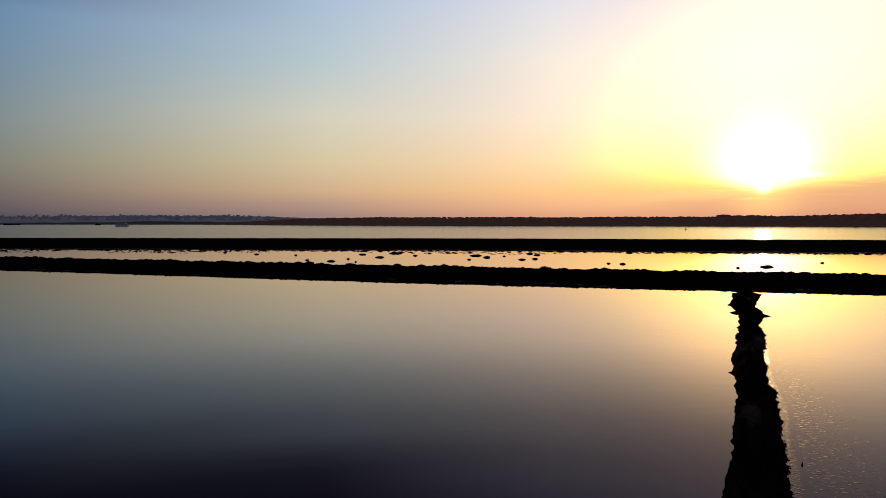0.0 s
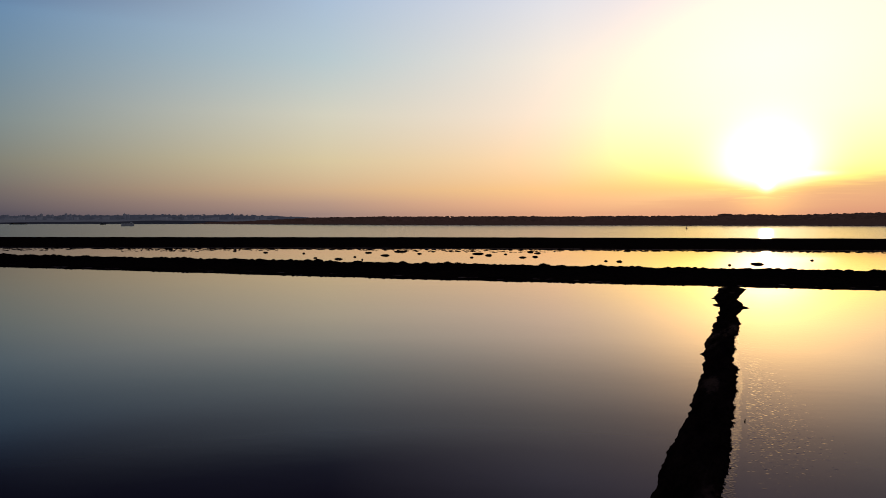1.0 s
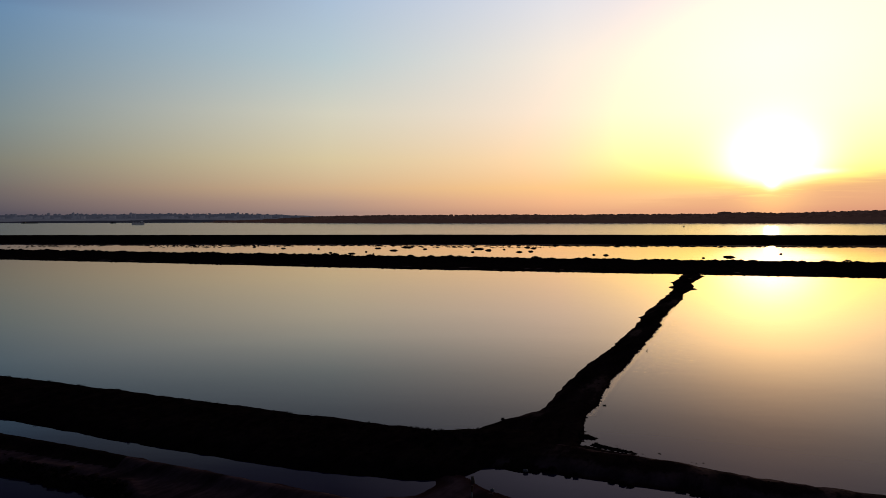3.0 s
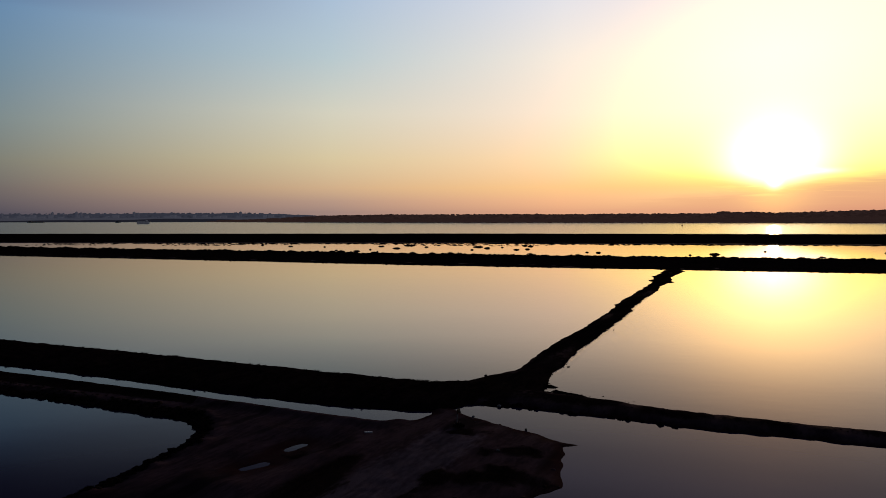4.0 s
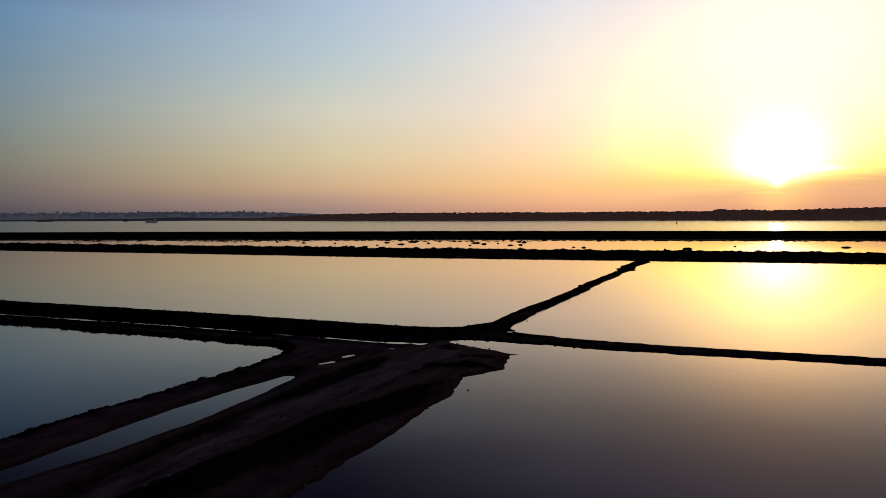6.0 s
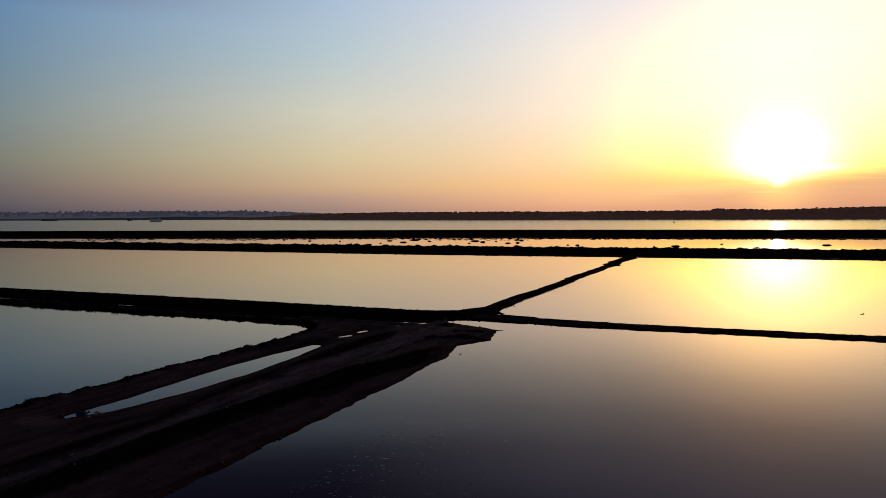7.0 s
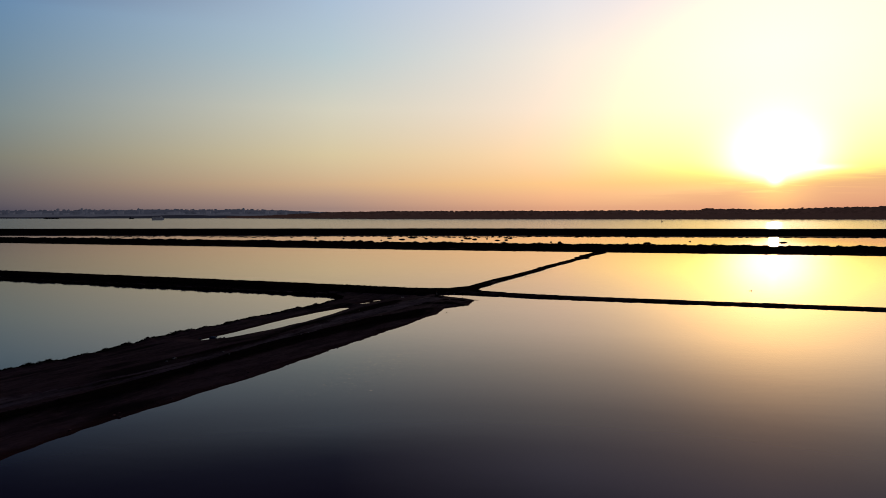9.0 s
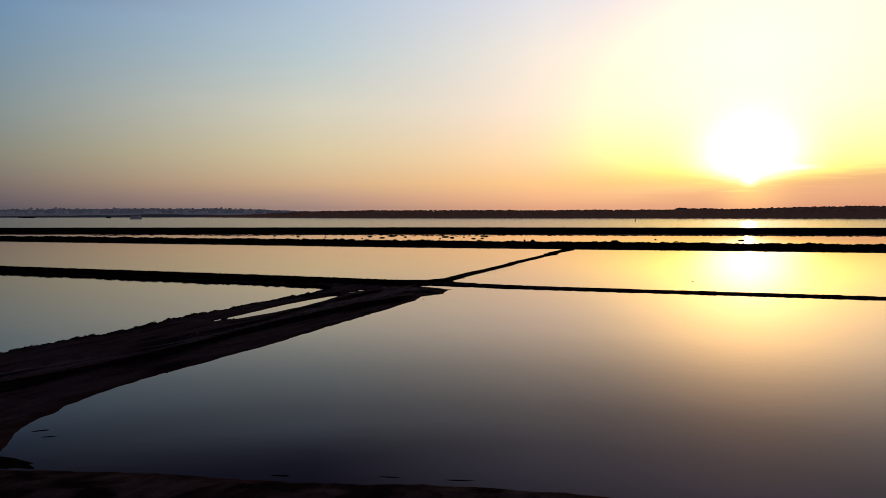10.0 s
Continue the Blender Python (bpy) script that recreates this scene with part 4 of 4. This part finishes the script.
def cover(name, label, points, r, lo, hi, tall=(0.5, 0.9)):
    P = np.array(points)
    z = ground_z(P[:, 0], P[:, 1])
    places = [(x, y, h - 0.02, r.uniform(lo, hi), r.uniform(*tall), r.uniform(0, 6.28)) for (x, y), h in zip(points, z) if h > 0.06]
    return scatter(name, label, "scrub", LEAF, tufts, places)


rng = random.Random(8)
cover("scrub_berm", "ragged saltbush clods along a pond edge", line_points(LEFT_SHORE[1:11], 1500, rng, lambda r: r.uniform(0.2, 0.75)), rng, 0.1, 0.28)
P = line_points(LEFT_SHORE[1:11], 1000, rng, lambda r: 0.05 + abs(r.gauss(0, 0.28))) + line_points(LEFT_SHORE[8:], 1500, rng, lambda r: abs(r.gauss(0, 0.22)) - 0.05)
Z = ground_z([p[0] for p in P], [p[1] for p in P])
scatter("berm_clods", "dark mud clods along the edge of a pond", "clods", SCRUB, clods,
        [(x, y, max(float(z), 0.0), rng.uniform(0.08, 0.24), rng.uniform(0.6, 1.0), rng.uniform(0, 6)) for (x, y), z in zip(P, Z)], True)
P = line_points(CROSS[3:], 4500, rng, lambda r: -r.uniform(0.6, 2.2))
Z = ground_z([p[0] for p in P], [p[1] for p in P])
scatter("cross_clods", "small dark clods along the ragged edge of a mud dike", "clods", SCRUB, clods,
        [(x, y, max(float(z), 0.0), rng.uniform(0.03, 0.08), rng.uniform(0.5, 0.9), rng.uniform(0, 6)) for (x, y), z in zip(P, Z) if -0.02 < z < 0.06], True)
EAST_SHORE = [(x, y, 0) for x, y in SPIT[1:18]]
P = line_points(EAST_SHORE, 60, rng, lambda r: 0.05 + abs(r.gauss(0, 0.5)))
Z = ground_z([p[0] for p in P], [p[1] for p in P])
scatter("shore_lumps", "small mud lumps along the edge of the spit", "clods", MUD, clods,
        [(x, y, max(float(z), -0.02), rng.uniform(0.04, 0.13), rng.uniform(0.4, 0.8), rng.uniform(0, 6)) for (x, y), z in zip(P, Z)], True)
P = line_points([(5.7, 8.3, 0), (6.0, 7.1, 0), (7.4, 6.1, 0), (10.2, 4.4, 0)], 70, rng, lambda r: r.gauss(-0.05, 0.22))
Z = ground_z([p[0] for p in P], [p[1] for p in P])
scatter("junction_lumps", "small mud lumps in the shallows where two dikes meet", "clods", SCRUB, clods,
        [(x, y, max(float(z), -0.02), rng.uniform(0.03, 0.10), rng.uniform(0.4, 0.7), rng.uniform(0, 6)) for (x, y), z in zip(P, Z)], True)
P = line_points(FRONT_E[:4], 90, rng, lambda r: r.uniform(0.7, 2.0))
Z = ground_z([p[0] for p in P], [p[1] for p in P])
scatter("dike_edge_clods", "dark clods along the waterline of a narrow dike", "clods", SCRUB, clods,
        [(x, y, max(float(z), 0.0), rng.uniform(0.07, 0.2), rng.uniform(0.6, 1.0), rng.uniform(0, 6)) for (x, y), z in zip(P, Z) if -0.08 < z < 0.1], True)
cover("scrub_berm_north", "ragged saltbush along a channel bank", line_points(LEFT_SHORE[10:], 900, rng, lambda r: r.uniform(0.2, 1.2)), rng, 0.12, 0.32)
cover("scrub_band", "dark low saltbush in a strip along the spit", line_points(BAND, 1300, rng, lambda r: r.uniform(-0.9, 0.9)), rng, 0.1, 0.26, (0.3, 0.5))
cover("scrub_front_west", "dark low saltbush covering a dike", line_points(FRONT_W, 3200, rng, lambda r: r.uniform(-2.6, 2.6)), rng, 0.15, 0.38, (0.3, 0.5))
cover("scrub_front_east", "sparse low saltbush on a narrow dike", line_points(FRONT_E, 700, rng, lambda r: r.uniform(-0.45, 0.45)), rng, 0.07, 0.18, (0.3, 0.5))
cover("scrub_cross", "sparse low saltbush on a mud dike", line_points(CROSS, 700, rng, lambda r: r.uniform(-0.8, 0.8)), rng, 0.1, 0.3, (0.3, 0.5))
places = []
for k in range(3600):
    x = rng.uniform(-210, 185)
    v = rng.uniform(6, 26.5) if k % 3 else rng.uniform(21, 26.8)
    X, V_ = np.array(x), np.array(v)
    y = back_front(X) + V_
    places.append((x, float(y), float(back_height(X, y, V_)) - 0.03, rng.uniform(0.2, 0.5), rng.uniform(0.3, 0.5), rng.uniform(0, 6.28)))
mounds = [ico(0.16, 40 + k, 0.75) for k in range(6)]
heaps = []
for k in range(1100):
    x = rng.uniform(-210, 185)
    v = rng.uniform(21.0, 26.8)
    X, V_ = np.array(x), np.array(v)
    y = back_front(X) + V_
    size = rng.uniform(0.25, 0.65) * (1.0 if rng.random() < 0.85 else 1.8)
    heaps.append((x, float(y), float(back_height(X, y, V_)) - 0.02, size, rng.uniform(0.3, 0.55), rng.uniform(0, 6.28)))
scatter("back_mounds", "rounded dark earth lumps along the back dike", "clods", SCRUB, mounds, heaps, True)
heaps = []
for k in range(2200):
    x = rng.uniform(-200, 180)
    X = np.array(x)
    v = rng.uniform(-1.4, 1.6)
    y = back_front(X) + v
    z = float(back_height(X, y, np.array(v)))
    if -0.10 < z < 0.12:
        heaps.append((x, float(y), max(z, 0.0), rng.uniform(0.10, 0.34), rng.uniform(0.35, 0.7), rng.uniform(0, 6.28)))
scatter("back_shore_clods", "dark clods along the ragged waterline of a dike", "clods", SCRUB, clods, heaps, True)
scatter("scrub_back", "dark saltbush scrub along the back dike", "scrub", LEAF, tufts, places)


def shrub(seed, width, height):
    """One saltbush: woody stems and a crown of small leaves."""
    r = random.Random(seed)
    ob = empty("saltbush", pose(0, 0, 0))
    bm = bmesh.new()
    for k in range(7):
        a, l = r.uniform(0, 6.28), r.uniform(0.5, 0.8)
        n0 = len(bm.verts)
        rod(0.035, 0.012, l, 0, 0, 0, 5, bm)
        bm.verts.ensure_lookup_table()
        turn = pose(r.uniform(-0.08, 0.08), r.uniform(-0.08, 0.08), -0.03, math.degrees(0.75 * math.sin(a)), math.degrees(0.75 * math.cos(a)), 0)
        for v in bm.verts[n0:]:
            v.co = turn @ v.co
            v.co = Vector((v.co.x * width, v.co.y * width, v.co.z * height))
    part("stems", bm, TIMBER, ob)
    pl = []
    for k in range(46):
        a, d, lift = r.uniform(0, 6.28), r.random() ** 0.6 * 0.45, r.random() ** 0.7
        pl.append((math.cos(a) * d * width, math.sin(a) * d * width, max(0.01, (0.58 - d * d * 2.2) * lift * height * 0.8), 0.34 * width, 0.7 * height / width, a))
    me_ob = mesh_object("crown", *joined(tufts, pl), [LEAF], smooth=False)
    me_ob.parent = ob
    return tagged(ob, "dark rounded saltbush on a muddy bank", "shrub", "saltbushes on the dikes")


bush = [shrub(k, w, h) for k, (w, h) in enumerate(((0.9, 0.6), (0.55, 0.4), (1.6, 0.8)))]
spots = [(-21.25, -24.3, 0), (0.85, -0.6, 1)]
rng = random.Random(77)
for x, y in line_points(LEFT_SHORE[1:8], 5, rng, lambda r: r.uniform(0.4, 0.8)):
    spots.append((x, y, 1))
for k in range(30):
    spots.append((rng.uniform(-150, 150), None, 2 if k == 0 else rng.choice((0, 2, 2))))
for k, (x, y, which) in enumerate(spots):
    if y is None:
        v = np.array(rng.uniform(22, 26))
        X = np.array(x)
        y = float(back_front(X) + v)
        z = float(back_height(X, np.array(y), v))
    else:
        z = float(ground_z(x, y))
    m = pose(x, y, z - 0.02, 0, 0, rng.uniform(0, 360))
    if k in (0, 1, 7):
        bush[(0, 1, 2)[(0, 1, 7).index(k)]].matrix_basis = m
    else:
        copy_thing(bush[which], m)


# ---------- remains of a sluice, board and stones on the spit ----------
def stake(x, y, h, lean):
    ob = new("timber_stake", stake_mesh)
    ob.matrix_world = pose(x, y, float(ground_z(x, y)) - 0.15, lean, lean * 0.6, 30 * lean) @ Matrix.Diagonal((1, 1, h, 1))
    return tagged(ob, "short weathered timber stake in the mud", "stake", "stakes of the old sluice")


bm = rod(0.075, 0.06, 1.0, 0, 0, 0, 7)
for v in bm.verts:
    v.co.x += 0.012 * math.sin(v.co.z * 7 + v.co.y * 30)
stake_mesh = bpy.data.meshes.new("timber_stake")
bm.to_mesh(stake_mesh)
bm.free()
stake_mesh.materials.append(TIMBER)
for x, y, h, lean in ((0.95, 2.45, 0.4, 9), (4.0, -0.35, 0.27, 8)):
    stake(x, y, h, lean)
ob = empty("marker_post", pose(0.78, 0.2, float(ground_z(0.78, 0.2)) - 0.1, 2, 3, 0))
part("post", rod(0.035, 0.035, 0.72, 0, 0, 0, 10), OLD_PAINT, ob)
part("band", rod(0.038, 0.038, 0.22, 0, 0, 0.5, 10), IRON, ob, "rusty red painted band")
tagged(ob, "short white marker post with a rusty red band", "post")
ob = new("broken_board", bpy.data.meshes.new("broken_board"))
bm = box(0.36, 0.14, 0.03, 0, 0, 0, 0.006)
bm.to_mesh(ob.data)
bm.free()
ob.data.materials.append(PAINT)
ob.matrix_world = pose(-3.2, -1.35, float(ground_z(-3.2, -1.35)) + 0.005, 4, 3, 15)
tagged(ob, "broken white-painted board lying on mud", "board")


def stone_mesh(seed):
    v, f = ico(0.22, seed, 0.65)
    me = bpy.data.meshes.new("stone")
    me.from_pydata(v.tolist(), [], f.tolist())
    me.materials.append(STONE)
    return me


stones = [stone_mesh(k) for k in range(4)]
rng = random.Random(31)
for k in range(26):
    if k < 10:
        x, y, r = -17.3 + rng.gauss(0, 0.7), -26.9 + rng.gauss(0, 0.4), rng.uniform(0.08, 0.2)
    else:
        x, y = ((2.0, 3.75), (1.6, 1.8), (3.0, 3.5))[k - 10] if k < 13 else line_points(TYRES[2:], 1, rng, lambda q: q.uniform(-2.5, 2.5))[0]
        r = rng.uniform(0.04, 0.1) if k > 12 else 0.11
    ob = new("stone", stones[k % 4])
    ob.matrix_world = pose(x, y, float(ground_z(x, y)) + 0.2 * r, 0, 0, rng.uniform(0, 360)) @ Matrix.Diagonal((r, r, r, 1))
    tagged(ob, "small grey stone lying on wet mud", "stone", "stones on the spit")


def sack(x, y):
    """A slumped plastic sack with a gathered neck."""
    ob = empty("plastic_sack", pose(x, y, float(ground_z(x, y)), 0, 0, 25))
    bm = bmesh.new()
    bmesh.ops.create_icosphere(bm, subdivisions=4, radius=1)
    for v in bm.verts:
        p = v.co.copy()
        k = 1 + 0.16 * noise.noise(p * 1.8) + 0.07 * noise.noise(p * 6 + Vector((3, 1, 0)))
        v.co = Vector((p.x * 0.27 * k, p.y * 0.17 * k, max(-0.02, 0.10 + p.z * 0.13 * k)))
    part("body", bm, SACK, ob, smooth=True)
    bm = rod(0.035, 0.07, 0.12, 0, 0, 0, 10)
    turn = pose(0.24, 0.02, 0.12, 0, 70, 10)
    for v in bm.verts:
        v.co = turn @ v.co
    part("gathered_neck", bm, SACK, ob)
    return tagged(ob, "slumped blue plastic sack beside a muddy puddle", "sack")


SACK = material("blue_plastic", (0.010, 0.028, 0.10), (0.022, 0.055, 0.17), 3.0, 0.55, 0.3, spec=0.2)
sack(-16.9, -27.25)


# ---------- driftwood and bars of mud in the ponds ----------
def driftwood(x, y, length, turn, lift):
    """A bent stick afloat with a stub of a branch."""
    ob = empty("driftwood", pose(x, y, 0.0, 0, 0, turn))
    bm = bmesh.new()
    rings = []
    for i in range(7):
        f = i / 6
        c = Vector(((f - 0.5) * length, 0.06 * length * math.sin(f * 4), 0.01 + lift * max(0.0, f - 0.45) ** 1.5))
        r = 0.045 * (1 - 0.6 * f)
        rings.append([bm.verts.new(c + Vector((0, r * math.cos(a * math.pi / 3), r * math.sin(a * math.pi / 3)))) for a in range(6)])
    for a, b in zip(rings, rings[1:]):
        for k in range(6):
            bm.faces.new((a[k], b[k], b[(k + 1) % 6], a[(k + 1) % 6]))
    bm.faces.new(rings[0][::-1])
    bm.faces.new(rings[-1])
    part("stick", bm, DRIFT, ob, smooth=True)
    bm = rod(0.022, 0.01, 0.3 * length, 0, 0, 0, 6)
    turn_ = pose(0.1 * length, 0.03 * length, 0.02 + 0.1 * lift, 35, 40, 0)
    for v in bm.verts:
        v.co = turn_ @ v.co
    part("branch", bm, DRIFT, ob)
    return tagged(ob, "dark waterlogged stick of driftwood afloat on a pond", "driftwood", "driftwood on the ponds")


DRIFT = material("waterlogged_wood", (0.012, 0.009, 0.008), (0.035, 0.027, 0.022), 8.0, 0.8, 0.4, spec=0.02)
for x, y, length, turn, lift in ((41.5, 6.3, 0.4, 15, 0.15), (14.5, 27.15, 0.13, 60, 0.25), (8.15, 12.8, 0.18, 5, 0.05), (2.15, -12.2, 0.11, 30, 0.1), (1.25, -9.95, 0.5, 10, 0.05)):
    driftwood(x, y, length, turn, lift)
bars = [islet_mesh(20 + k) for k in range(3)]
for k, (x, y, length, width, turn) in enumerate(((-15.7, -60.3, 0.35, 0.10, 20), (-14.8, -61.2, 0.3, 0.07, 8), (-14.9, -64.5, 1.5, 0.5, -20), (-2.9, -66.2, 0.35, 0.08, -5),
                                                 (4.2, -66.85, 0.5, 0.05, -7), (1.4, -66.45, 0.4, 0.05, -8), (2.65, 10.4, 0.1, 0.08, 0))):
    ob = new("mud_bar", bars[k % 3])
    ob.matrix_world = pose(x, y, 0.0, 0, 0, turn) @ Matrix.Diagonal((length, width, 0.09 if y > 0 else 0.014, 1))
    tagged(ob, "small dark bar of wet mud awash in a pond", "mud bar", "mud bars in the ponds")
